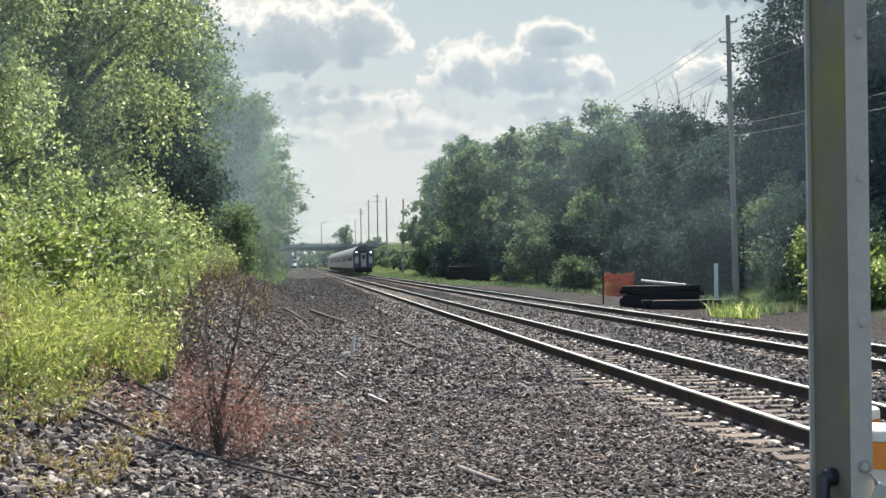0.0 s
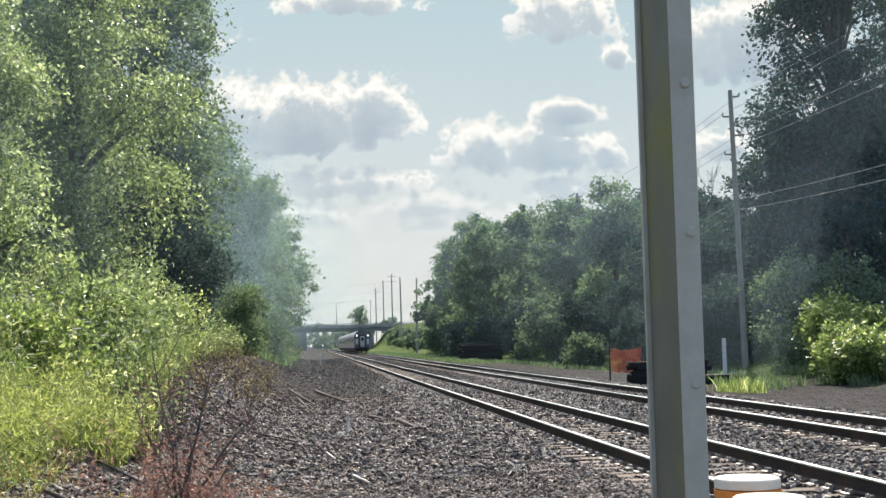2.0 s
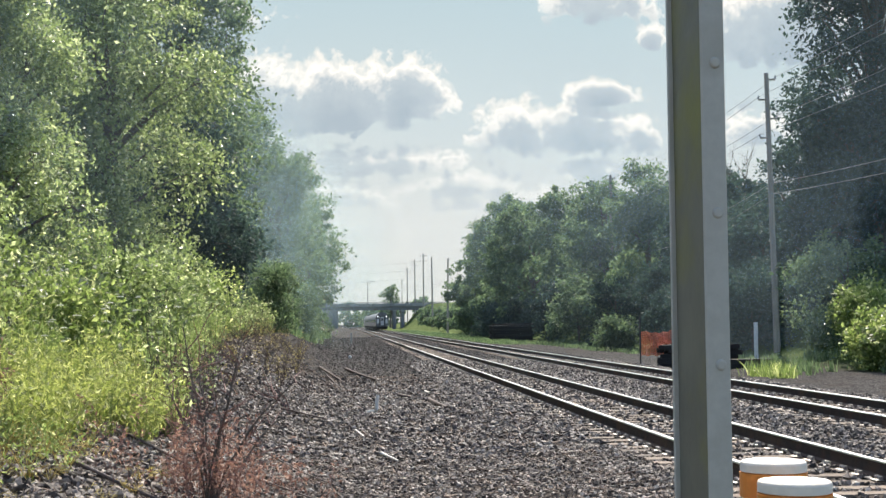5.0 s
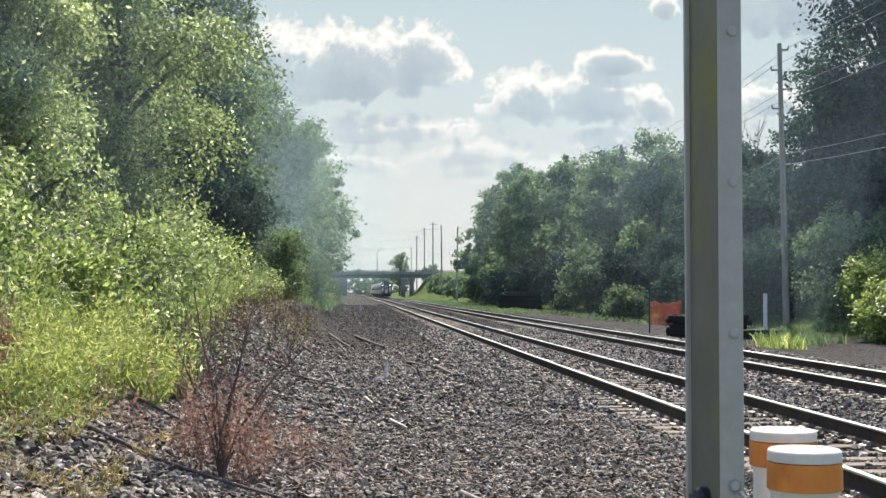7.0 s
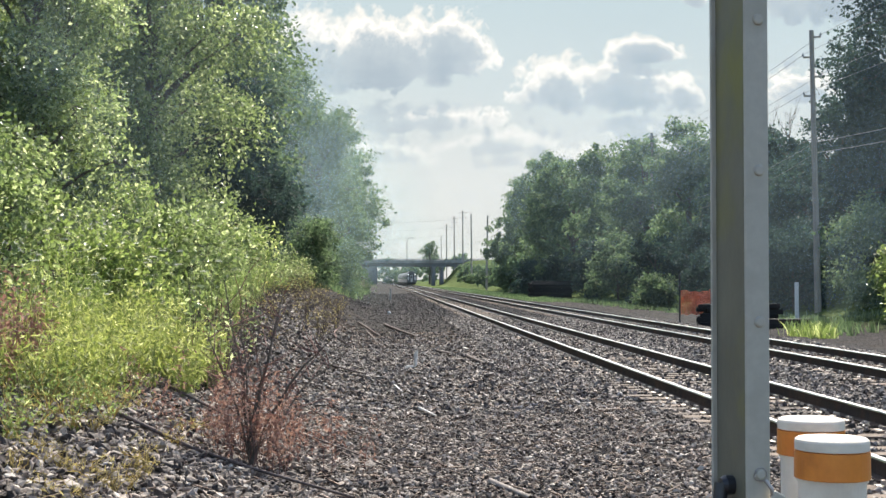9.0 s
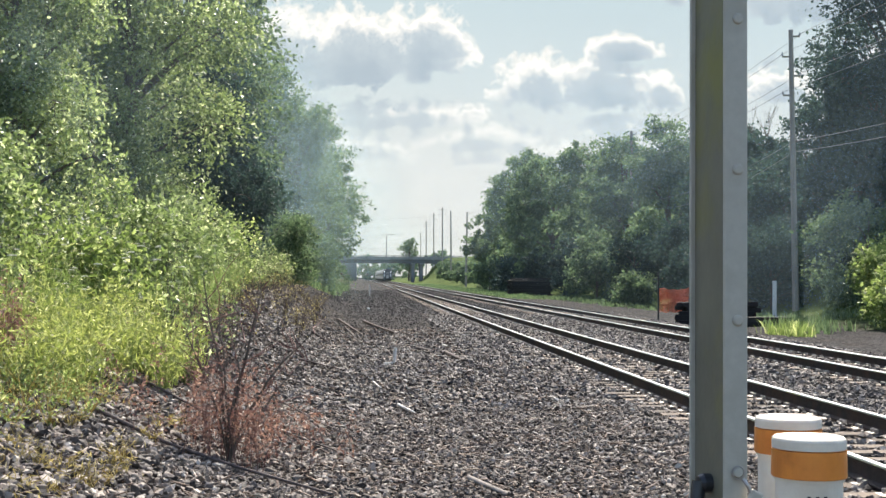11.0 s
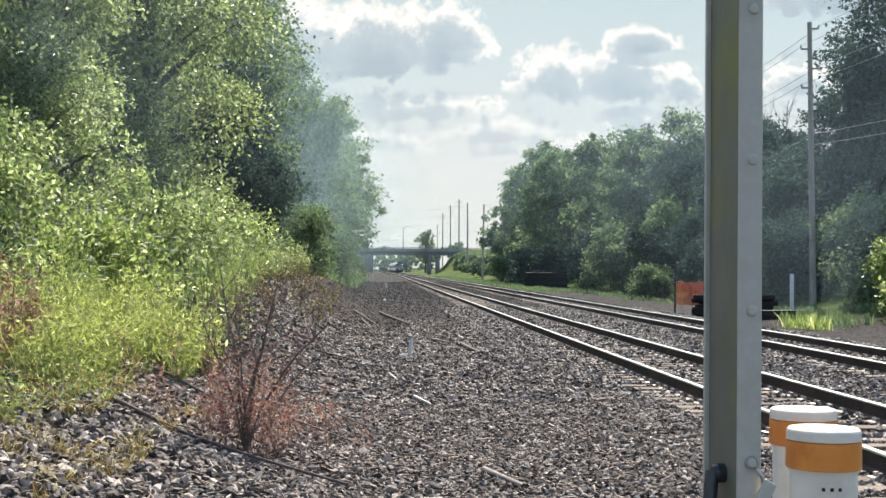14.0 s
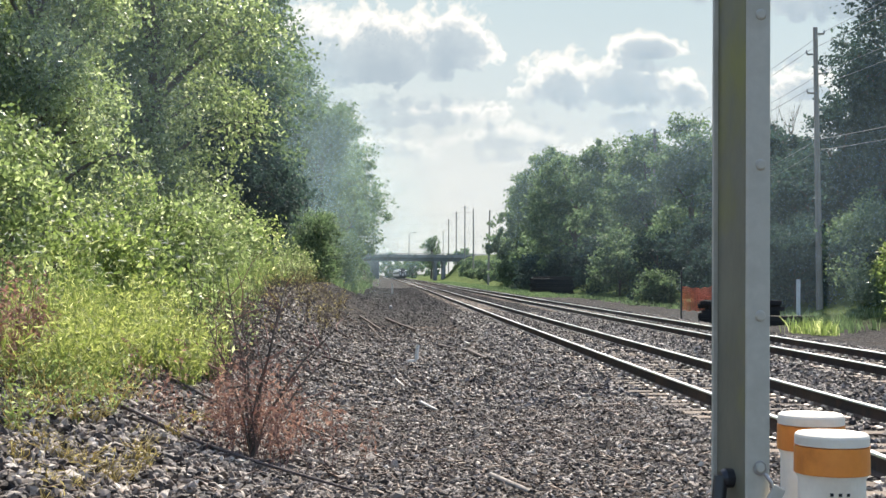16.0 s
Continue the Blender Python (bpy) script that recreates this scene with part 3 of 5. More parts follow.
def rail_mesh(y0, y1):
    n = len(RAIL)
    ys = np.concatenate([np.linspace(y0, 197, 12), np.linspace(212, y1, 70)])
    v = np.array([(px + bend(y), y, pz) for y in ys for px, pz in RAIL])
    f, slot = [], []
    for i in range(len(ys) - 1):
        for j in range(n):
            k = (j + 1) % n
            f.append((i * n + j, i * n + k, (i + 1) * n + k, (i + 1) * n + j))
            slot.append(1 if 6 <= j <= 11 else 0)
    return raw_mesh("rail", v, f, [M["rail_side"], M["rail_top"]], False, slot)


def tie_mesh(rng, length=2.6):
    bm = bmesh.new()
    box(bm, -length / 2, length / 2, -0.115, 0.115, -0.37, -0.19, 0.012)
    for v in bm.verts:
        v.co += Vector(rng.normal(size=3) * 0.006)
    me = bpy.data.meshes.new("tie")
    bm.to_mesh(me)
    bm.free()
    return me


def plate_mesh():
    """A tie plate with its shoulders and spike heads, either side of the rail's foot."""
    bm = bmesh.new()
    box(bm, -0.17, 0.17, -0.095, 0.095, -0.1895, -0.1835, 0.002)
    for s in (-1, 1):
        for q in (-0.05, 0.055):
            box(bm, s * 0.1 - 0.022, s * 0.1 + 0.022, q - 0.016, q + 0.016, -0.186, -0.145, 0.006)
    me = bpy.data.meshes.new("tie_plate")
    bm.to_mesh(me)
    bm.free()
    me.materials.append(M["steel"])
    return me


def build_tracks():
    rng = np.random.default_rng(5)
    ties = [tie_mesh(rng) for _ in range(6)]
    for me in ties:
        me.materials.append(M["tie"])
    rail, plate = rail_mesh(-30.0, 1080.0), plate_mesh()
    for cx in TRACKS:
        track = tagged(new("railway_track"), "steel rails spiked to weathered wooden ties in crushed stone", "railway track", "parallel tracks", "structure")
        track.location = (cx, 0, 0)
        for s in (-1, 1):
            mesh_part("rail", rail, track, "rusty rail with a polished head").location = (s * GAUGE, 0, 0)
        for i in range(290):
            y = TIE_START + i * TIE_STEP + rng.normal() * 0.02
            ob = mesh_part("tie", ties[rng.integers(6)], track)
            ob.matrix_basis = pose(rng.normal() * 0.03, y, rng.normal() * 0.004, 0, 0, rng.normal() * 0.6)
            if i < 150:
                for s in (-1, 1):
                    mesh_part("tie_plate", plate, track).matrix_basis = pose(s * GAUGE, y, 0)
        pieces = []
        cube = np.array([(a, c, d) for a in (-1.3, 1.3) for c in (-0.115, 0.115) for d in (-0.37, -0.19)])
        quads = np.array([(0, 1, 3, 2), (4, 6, 7, 5), (0, 4, 5, 1), (2, 3, 7, 6), (0, 2, 6, 4), (1, 5, 7, 3)])
        for i in range(290, 1150):
            pieces.append((cube + np.array([rng.normal() * 0.03 + bend(TIE_START + i * TIE_STEP), TIE_START + i * TIE_STEP, 0]), quads))
        tagged(mesh_part("ties", raw_mesh("ties", *merged(pieces), M["tie_far"]), track), kind="stuff")


build_tracks()


# ---- loose stone, litter ----
def stone_shape(rng, rough=0.38):
    bm = bmesh.new()
    bmesh.ops.create_icosphere(bm, subdivisions=1, radius=1)
    v = np.array([q.co[:] for q in bm.verts])
    f = np.array([[q.index for q in p.verts] for p in bm.faces])
    bm.free()
    v *= 1 + rng.uniform(-rough, rough, (len(v), 1))
    v *= np.array([1.0, rng.uniform(0.5, 0.85), rng.uniform(0.26, 0.5)])
    return v, f


def turns(rng, n, tilt=0.6):
    """Random rotation matrices, mostly about z."""
    a, b, c = rng.uniform(0, 2 * np.pi, n), rng.normal(0, tilt, n), rng.normal(0, tilt, n)
    ca, sa, cb, sb, cc, sc = np.cos(a), np.sin(a), np.cos(b), np.sin(b), np.cos(c), np.sin(c)
    z = np.zeros(n)
    o = np.ones(n)
    rz = np.stack([np.stack([ca, -sa, z], -1), np.stack([sa, ca, z], -1), np.stack([z, z, o], -1)], 1)
    rx = np.stack([np.stack([o, z, z], -1), np.stack([z, cb, -sb], -1), np.stack([z, sb, cb], -1)], 1)
    ry = np.stack([np.stack([cc, z, sc], -1), np.stack([z, o, z], -1), np.stack([-sc, z, cc], -1)], 1)
    return rz @ rx @ ry


def scatter(rng, shapes, p, size, tilt=0.6, stretch=None):
    vs, fs, n0 = [], [], 0
    pick = rng.integers(len(shapes), size=len(p))
    for s, (v, f) in enumerate(shapes):
        q = p[pick == s]
        if not len(q):
            continue
        r = turns(rng, len(q), tilt)
        sc = size[pick == s][:, None, None]
        vv = v[None] * sc
        if stretch is not None:
            vv = vv * stretch[pick == s][:, None, :]
        w = np.einsum("nij,nkj->nki", r, vv) + q[:, None]
        vs.append(w.reshape(-1, 3))
        fs.append((f[None] + (np.arange(len(q)) * len(v))[:, None, None]).reshape(-1, f.shape[1]) + n0)
        n0 += len(q) * len(v)
    return np.concatenate(vs), np.concatenate(fs)


def field(rng, n, x0, x1, y0, y1, power=1.0):
    y = y0 + (y1 - y0) * rng.random(n) ** power
    return rng.uniform(x0, x1, n), y


def off_ties(x, y):
    """False where a stone would lie on a tie or a rail."""
    keep = np.ones(len(x), bool)
    for cx in TRACKS:
        on = (np.abs(x - cx) < 1.32) & (np.abs((y - TIE_START + TIE_STEP / 2) % TIE_STEP - TIE_STEP / 2) < 0.1)
        keep &= ~on
        for s in (-1, 1):
            keep &= np.abs(x - cx - s * GAUGE) > 0.1
    return keep


def build_stones():
    rng = np.random.default_rng(11)
    shapes = [stone_shape(rng) for _ in range(14)]
    octa = np.array([(1, 0, 0), (-0.9, 0.2, 0), (0.1, 0.8, 0), (-0.1, -0.85, 0.1), (0.1, 0.1, 0.62), (0, 0, -0.5)], float)
    tri = np.array([(0, 2, 4), (2, 1, 4), (1, 3, 4), (3, 0, 4), (2, 0, 5), (1, 2, 5), (3, 1, 5), (0, 3, 5)])
    small = []
    for _ in range(8):
        small.append((octa * (1 + rng.uniform(-0.3, 0.3, octa.shape)), tri))
    # near stones: browner, with the bank's brighter light put into their colour
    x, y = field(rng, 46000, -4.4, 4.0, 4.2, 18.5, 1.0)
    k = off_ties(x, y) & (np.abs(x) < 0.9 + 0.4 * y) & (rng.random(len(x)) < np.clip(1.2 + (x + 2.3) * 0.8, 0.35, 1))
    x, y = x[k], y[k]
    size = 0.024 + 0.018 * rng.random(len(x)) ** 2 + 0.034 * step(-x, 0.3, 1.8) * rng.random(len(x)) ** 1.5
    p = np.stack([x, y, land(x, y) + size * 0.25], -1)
    ob = mesh_part("crushed_stone", raw_mesh("crushed_stone", *scatter(rng, shapes, p, size), M["stone_brown_lit"]))
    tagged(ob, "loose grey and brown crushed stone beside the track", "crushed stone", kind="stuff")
    # further off and between the rails
    x, y = field(rng, 80000, -3.6, 12.0, 8.0, 61.0, 1.3)
    k = off_ties(x, y) & ((y > 18) | (x > 3.9)) & ((rng.random(len(x)) > step(y, 26.5, 48.0)) | (x > 2.6)) & (rng.random(len(x)) < np.clip(1.2 + (x + 2.3) * 0.8, 0.3, 1))
    x, y = x[k], y[k]
    size = 0.03 + 0.026 * rng.random(len(x)) ** 2 + 0.0008 * y
    p = np.stack([x, y, land(x, y) + size * 0.2], -1)
    ob = mesh_part("crushed_stone", raw_mesh("crushed_stone", *scatter(rng, small, p, size), M["stone"]))
    tagged(ob, "grey crushed stone round the ties of both tracks", "crushed stone", kind="stuff")
    x, y = field(rng, 42000, -2.4, 12.5, 30.0, 180.0, 1.15)
    k = off_ties(x, y)
    x, y = x[k], y[k]
    size = (0.035 + 0.0003 * y) * rng.uniform(0.6, 1.4, len(x))
    p = np.stack([x, y, land(x, y)], -1)
    ob = mesh_part("crushed_stone", raw_mesh("crushed_stone", *scatter(rng, small, p, size), M["stone_dark"]))
    tagged(ob, "dark crushed stone bed further along the tracks", "crushed stone", kind="stuff")
    # large loose stones, one by one, on the near bank
    meshes = [raw_mesh("stone", v, f, M["stone_single"]) for v, f in shapes[:8]]
    for i in range(280):
        sx, sy = rng.uniform(-3.3, 0.2), 5.2 + 9.0 * rng.random() ** 1.3
        s = rng.uniform(0.04, 0.08)
        ob = mesh_part("stone", meshes[rng.integers(8)], ground)
        ob.matrix_basis = pose(sx, sy, float(land(sx, sy)) + 0.4 * s, *(rng.normal(size=2) * 25), rng.uniform(0, 360)) @ Matrix.Scale(s, 4)
    # wood litter: thin splinters and bits of stalk
    splint = (np.array([(a, c, d) for a in (-1, 1) for c in (-0.09, 0.09) for d in (-0.05, 0.05)]) * np.array([1, 1, 1.0]),
              np.array([(0, 1, 3, 2), (4, 6, 7, 5), (0, 4, 5, 1), (2, 3, 7, 6), (0, 2, 6, 4), (1, 5, 7, 3)]))
    x, y = field(rng, 20000, -3.2, 3.3, 4.8, 46.0, 1.4)
    size = (0.016 + 0.06 * rng.random(len(x)) ** 4) * (1 + y * 0.017)
    p = np.stack([x, y, land(x, y) + 0.022 + 0.012 * rng.random(len(x))], -1)
    ob = mesh_part("wood_litter", raw_mesh("wood_litter", *scatter(rng, [splint], p, size, 0.2), M["litter"]))
    tagged(ob, "brown splinters and dead stalks strewn over stone", "wood litter", kind="stuff")


build_stones()


def stick(label, points, r0, r1, mat, name="fallen_branch", lift=True, category="branch", sides=6):
    """A bent stick lying on the ground along (x, y, height over the ground)."""
    p = np.array([(a, c, float(land(a, c)) + h) for a, c, h in points])
    k = np.linspace(0, len(p) - 1, 4 * len(p))
    q = np.stack([np.interp(k, np.arange(len(p)), p[:, i]) for i in range(3)], 1)
    v, f = tube(q, np.linspace(r0, r1, len(q)), sides)
    return tagged(mesh_part(name, raw_mesh(name, v, f, mat, True)), label, category)


stick("bleached white twig standing bent over the stone", [(0.45, 27.80, 0.03), (0.63, 27.70, 0.04), (0.64, 27.70, 0.20), (0.66, 27.70, 0.37)], 0.05, 0.04, M["pale_wood"], "white_twig", category="twig")
stick("bleached white splinter lying on crushed stone", [(0.48, 18.48, 0.05), (0.68, 17.72, 0.05)], 0.022, 0.012, M["pale_wood"], "white_splinter", category="splinter")
stick("pale broken board lying on crushed stone", [(0.94, 12.20, 0.03), (1.19, 11.22, 0.03)], 0.03, 0.024, M["pole_wood"], "broken_board", category="board", sides=4)
stick("dark fallen branch across the gravel hollow", [(0.01, 52.94, 0.05), (0.55, 47.06, 0.05), (1.05, 41.88, 0.05)], 0.06, 0.03, M["twig"])
stick("dark fallen branch across the gravel hollow", [(-1.00, 52.14, 0.05), (-0.01, 41.12, 0.05)], 0.045, 0.022, M["twig"])
stick("dark fallen branch across the gravel hollow", [(-1.48, 35.70, 0.05), (-0.95, 36.14, 0.05)], 0.035, 0.018, M["twig"])
stick("dark fallen branch across the gravel hollow", [(-0.62, 45.36, 0.05), (-0.07, 36.04, 0.05)], 0.03, 0.015, M["twig"])
stick("dark fallen branch across the gravel hollow", [(1.32, 33.48, 0.05), (1.67, 31.82, 0.05)], 0.05, 0.025, M["twig"])
stick("dark fallen branch across the gravel hollow", [(1.91, 31.20, 0.05), (2.09, 28.06, 0.05)], 0.06, 0.03, M["twig"])
stick("dark fallen branch across the gravel hollow", [(-1.18, 18.58, 0.05), (-0.49, 16.36, 0.05), (-0.07, 15.04, 0.05)], 0.012, 0.006, M["twig"])
stick("dark fallen branch across the gravel hollow", [(-1.18, 25.14, 0.05), (-0.33, 24.66, 0.05)], 0.02, 0.01, M["twig"])
stick("bleached white splinter lying on crushed stone", [(2.04, 34.66, 0.05), (2.09, 33.56, 0.05)], 0.03, 0.02, M["pale_wood"], "white_splinter", category="splinter")
stick("bleached white splinter lying on crushed stone", [(0.17, 22.94, 0.05), (0.29, 21.38, 0.05)], 0.018, 0.01, M["pale_wood"], "white_splinter", category="splinter")
stick("dark fallen branch lying across the stone bank", [(-4.14, 17.24, 0.07), (-3.30, 16.48, 0.07), (-2.32, 15.02, 0.07), (-1.66, 14.46, 0.07)], 0.022, 0.014, M["twig"])
stick("dark fallen branch lying across the stone bank", [(-3.20, 14.02, 0.05), (-2.44, 12.82, 0.05), (-1.74, 12.34, 0.05), (-1.10, 12.04, 0.05), (-0.24, 11.10, 0.05)], 0.024, 0.012, M["twig"])
stick("dark fallen branch lying across the stone bank", [(-1.53, 13.60, 0.07), (-1.39, 16.60, 0.07), (-1.31, 18.30, 0.07)], 0.012, 0.008, M["twig"])
stick("dark fallen branch lying across the stone bank", [(-1.13, 15.76, 0.04), (-0.31, 14.40, 0.04), (0.15, 12.58, 0.04)], 0.012, 0.007, M["twig"])


# ---- post and bollards by the camera ----
def build_post():
    post = tagged(new("steel_post"), "grey galvanised steel channel post, weathered web coloured olive as shaded", "post")
    post.matrix_basis = pose(0.80, 3.32, 0, 0, 0, 9.0)
    z0, z1 = float(land(0.8, 3.3)) - 0.3, 4.4
    bm = bmesh.new()
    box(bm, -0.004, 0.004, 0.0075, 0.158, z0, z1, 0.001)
    part("web", bm, M["shaded_web_paint"], post, "weathered web with shade and grass reflection in its olive colour")
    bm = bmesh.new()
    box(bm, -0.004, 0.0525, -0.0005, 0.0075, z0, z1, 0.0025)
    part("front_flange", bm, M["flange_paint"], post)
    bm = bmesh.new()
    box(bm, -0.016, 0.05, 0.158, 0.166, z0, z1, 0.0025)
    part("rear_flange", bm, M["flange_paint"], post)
    for i in range(-3, 8):
        bm = bmesh.new()
        lathe(bm, [(0, 0.006), (0.008, 0.0058), (0.0112, 0.004), (0.0126, 0.0015), (0.0126, 0.0)], 20)
        ob = part("bolt", bm, M["flange_paint"], post)
        ob.matrix_basis = pose(0.0285, -0.0008, 1.063 + 0.3345 * i, 90)
    # cable gland and hanging tag low on the post
    bm = bmesh.new()
    lathe(bm, [(0, 0.03), (0.016, 0.028), (0.022, 0.018), (0.022, 0.0)], 18)
    ob = part("cable_gland", bm, M["black_rubber"], post, "black rubber cable gland")
    ob.matrix_basis = pose(-0.004, 0.075, 1.03, 0, -90)
    k = np.linspace(0, 1, 12)[:, None]
    line = np.array([(-0.03, 0.075, 1.035)]) * (1 - k) + np.array([(-0.03, 0.07, 0.6)]) * k + np.array([(-0.02, -0.012, 0.0)]) * np.sin(k * np.pi)
    mesh_part("cable", raw_mesh("cable", *tube(line, [0.016] * 12, 10), M["black_rubber"], True), post, "black cable")
    ring = np.array([(0.0285 + 0.0145 * math.cos(a), -0.004, 1.063 + 0.0145 * math.sin(a)) for a in np.linspace(0, 2 * np.pi, 20)])
    mesh_part("tag_ring", raw_mesh("tag_ring", *tube(ring, [0.0016] * 20, 6), M["steel"], True), post)
    bm = bmesh.new()
    box(bm, 0.04, 0.07, -0.024, -0.012, 0.978, 1.026, 0.003, Matrix.Translation((0.055, 0, 1.0)) @ pose(0, 0, 0, 0, 28) @ Matrix.Translation((-0.055, 0, -1.0)))
    part("padlock_body", bm, M["flange_paint"], post)
    link = np.array([(0.036, -0.01, 1.05), (0.04, -0.014, 1.044), (0.046, -0.018, 1.034), (0.05, -0.018, 1.022)])
    mesh_part("shackle", raw_mesh("shackle", *tube(link, [0.0045] * 4, 8), M["steel"], True), post)


build_post()


def build_bollards():
    bol = tagged(new("bollard"), "white plastic pipe bollard with flat cap and orange band", "bollard", "bollards by the post")
    bm = bmesh.new()
    lathe(bm, [(0.099, -0.6), (0.099, 1.0)], 48)
    part("pipe", bm, M["white_plastic"], bol)
    bm = bmesh.new()
    lathe(bm, [(0.1, 0.998), (0.1085, 0.9985), (0.1095, 1.0), (0.1095, 1.022), (0.1075, 1.029), (0.102, 1.033), (0.05, 1.0345), (0, 1.035)], 48)
    part("cap", bm, M["white_plastic"], bol)
    bm = bmesh.new()
    lathe(bm, [(0.1, 0.914), (0.1105, 0.9145), (0.1115, 0.916), (0.1105, 0.995), (0.1, 0.9975)], 48)
    part("band", bm, M["orange_tape"], bol, "orange reflective band")
    bm = bmesh.new()
    lathe(bm, [(0.0995, 0.904), (0.105, 0.905), (0.105, 0.9135), (0.0995, 0.9138)], 48)
    part("band_lip", bm, M["white_plastic"], bol)
    for i in (-1, 0, 1):
        bm = bmesh.new()
        a = radians(-94.5 + i * 14.0)
        box(bm, -0.005, 0.005, -0.002, 0.002, -0.005, 0.005, 0.001)
        ob = part("hole", bm, M["hole"], bol, "small dark drilled hole")
        ob.matrix_basis = pose(0.099 * math.cos(a), 0.099 * math.sin(a), 0.862, 0, 0, math.degrees(a) + 90)
    bol.matrix_basis = pose(1.342, 4.36, -0.015)
    copy_thing(bol, pose(1.428, 4.82, -0.005, 0, 0, 30))


build_bollards()


# ---- train ----
def car_profile(w=1.56, low=1.0, top=4.4):
    """Half-round roof over straight sides, as (x, z)."""
    side = [(-w, low), (-w, 2.9)]
    arc = [(-w * math.cos(a), 2.9 + (top - 2.9) * math.sin(a)) for a in np.linspace(0.12, math.pi - 0.12, 15)]
    return side + arc + [(w, 2.9), (w, low)]


def build_car(train, y0, length, engine=False):
    body = mesh_part("locomotive" if engine else "coach", None, train)
    body.location = (0, y0, 0)
    prof = car_profile(1.56, 1.0, 4.6 if engine else 4.4)
    bm = bmesh.new()
    a = [bm.verts.new((x, 0, z)) for x, z in prof]
    c = [bm.verts.new((x, length, z)) for x, z in prof]
    for i in range(len(prof)):
        j = (i + 1) % len(prof)
        f = bm.faces.new((a[i], a[j], c[j], c[i]))
        f.material_index = 1 if 1 < i < len(prof) - 2 else 0
    for f in (bm.faces.new(a), bm.faces.new(list(reversed(c)))):
        f.material_index = 2
    part("shell", bm, [M["car_side"], M["car_roof"], M["car_end"]], body)
    for s in (-1, 1):
        for k in range(5):
            bm = bmesh.new()
            z = 1.15 + 0.14 * k
            box(bm, min(s * 1.555, s * 1.58), max(s * 1.555, s * 1.58), 0.3, length - 0.3, z, z + 0.06)
            part("flute", bm, M["car_side"], body)
        n = 2 if engine else 11
        for k in range(n):
            y = 2.6 + k * (length - 5.2) / max(1, n - 1)
            bm = bmesh.new()
            box(bm, min(s * 1.54, s * 1.585), max(s * 1.54, s * 1.585), y - 0.72, y + 0.72, 2.05, 2.75, 0.02)
            part("window", bm, M["car_glass"], body, "dark tinted window")
        bm = bmesh.new()
        box(bm, min(s * 1.55, s * 1.578), max(s * 1.55, s * 1.578), 0.1, length - 0.1, 2.83, 2.95)
        part("stripe", bm, M["stripe"], body, "dark blue stripe")
    bm = bmesh.new()
    box(bm, -1.3, 1.3, 0.6, length - 0.6, 0.45, 1.0, 0.05)
    part("underframe", bm, M["undercarriage"], body)
    for y in (3.0, length - 3.0):
        bm = bmesh.new()
        box(bm, -1.15, 1.15, y - 1.6, y + 1.6, 0.35, 0.75, 0.06)
        part("bogie_frame", bm, M["undercarriage"], body)
        for d in (-1.2, 1.2):
            for s in (-1, 1):
                bm = bmesh.new()
                lathe(bm, [(0, -0.06), (0.42, -0.06), (0.46, -0.05), (0.46, 0.05), (0.42, 0.06), (0, 0.06)], 20)
                part("wheel", bm, M["undercarriage"], body).matrix_basis = pose(s * 0.755, y + d, 0.46, 0, 90)
    # end: door, gangway, lights, coupler
    bm = bmesh.new()
    box(bm, -0.62, 0.62, -0.12, 0.0, 1.15, 3.5, 0.05)
    part("gangway", bm, M["undercarriage"], body, "black rubber gangway")
    bm = bmesh.new()
    box(bm, -0.4, 0.4, -0.15, -0.12, 1.2, 3.25, 0.02)
    part("end_door", bm, M["door_paint"], body, "pale end door")
    bm = bmesh.new()
    box(bm, -0.22, 0.22, -0.165, -0.15, 2.3, 2.95, 0.02)
    part("door_window", bm, M["car_glass"], body)
    for s in (-1, 1):
        bm = bmesh.new()
        box(bm, s * 1.02 - 0.24, s * 1.02 + 0.24, -0.04, 0.0, 1.7, 2.7, 0.03)
        part("end_panel", bm, M["car_side"], body)
        bm = bmesh.new()
        lathe(bm, [(0, 0.05), (0.09, 0.045), (0.12, 0.0)], 16)
        part("marker_light", bm, M["lamp_white"], body, "small white lit lamp").matrix_basis = pose(s * 1.05, 0, 3.35, 90)
        bm = bmesh.new()
        box(bm, s * 1.3 - 0.02, s * 1.3 + 0.02, -0.09, -0.05, 1.1, 2.4, 0.008)
        part("grab_rail", bm, M["steel"], body)
    bm = bmesh.new()
    box(bm, -0.15, 0.15, -0.55, 0.6, 0.75, 1.0, 0.04)
    part("coupler", bm, M["undercarriage"], body)
    bm = bmesh.new()
    box(bm, -1.2, 1.2, -0.1, 0.2, 0.5, 0.95, 0.03)
    part("end_skirt", bm, M["undercarriage"], body)


def build_train():
    train = tagged(new("passenger_train"), "silver passenger train with dark windows rolling away on the track", "train")
    y = 0.0
    for i in range(5):
        build_car(train, y, 25.9)
        y += 26.6
    build_car(train, y, 20.5, True)
    return train


train = build_train()


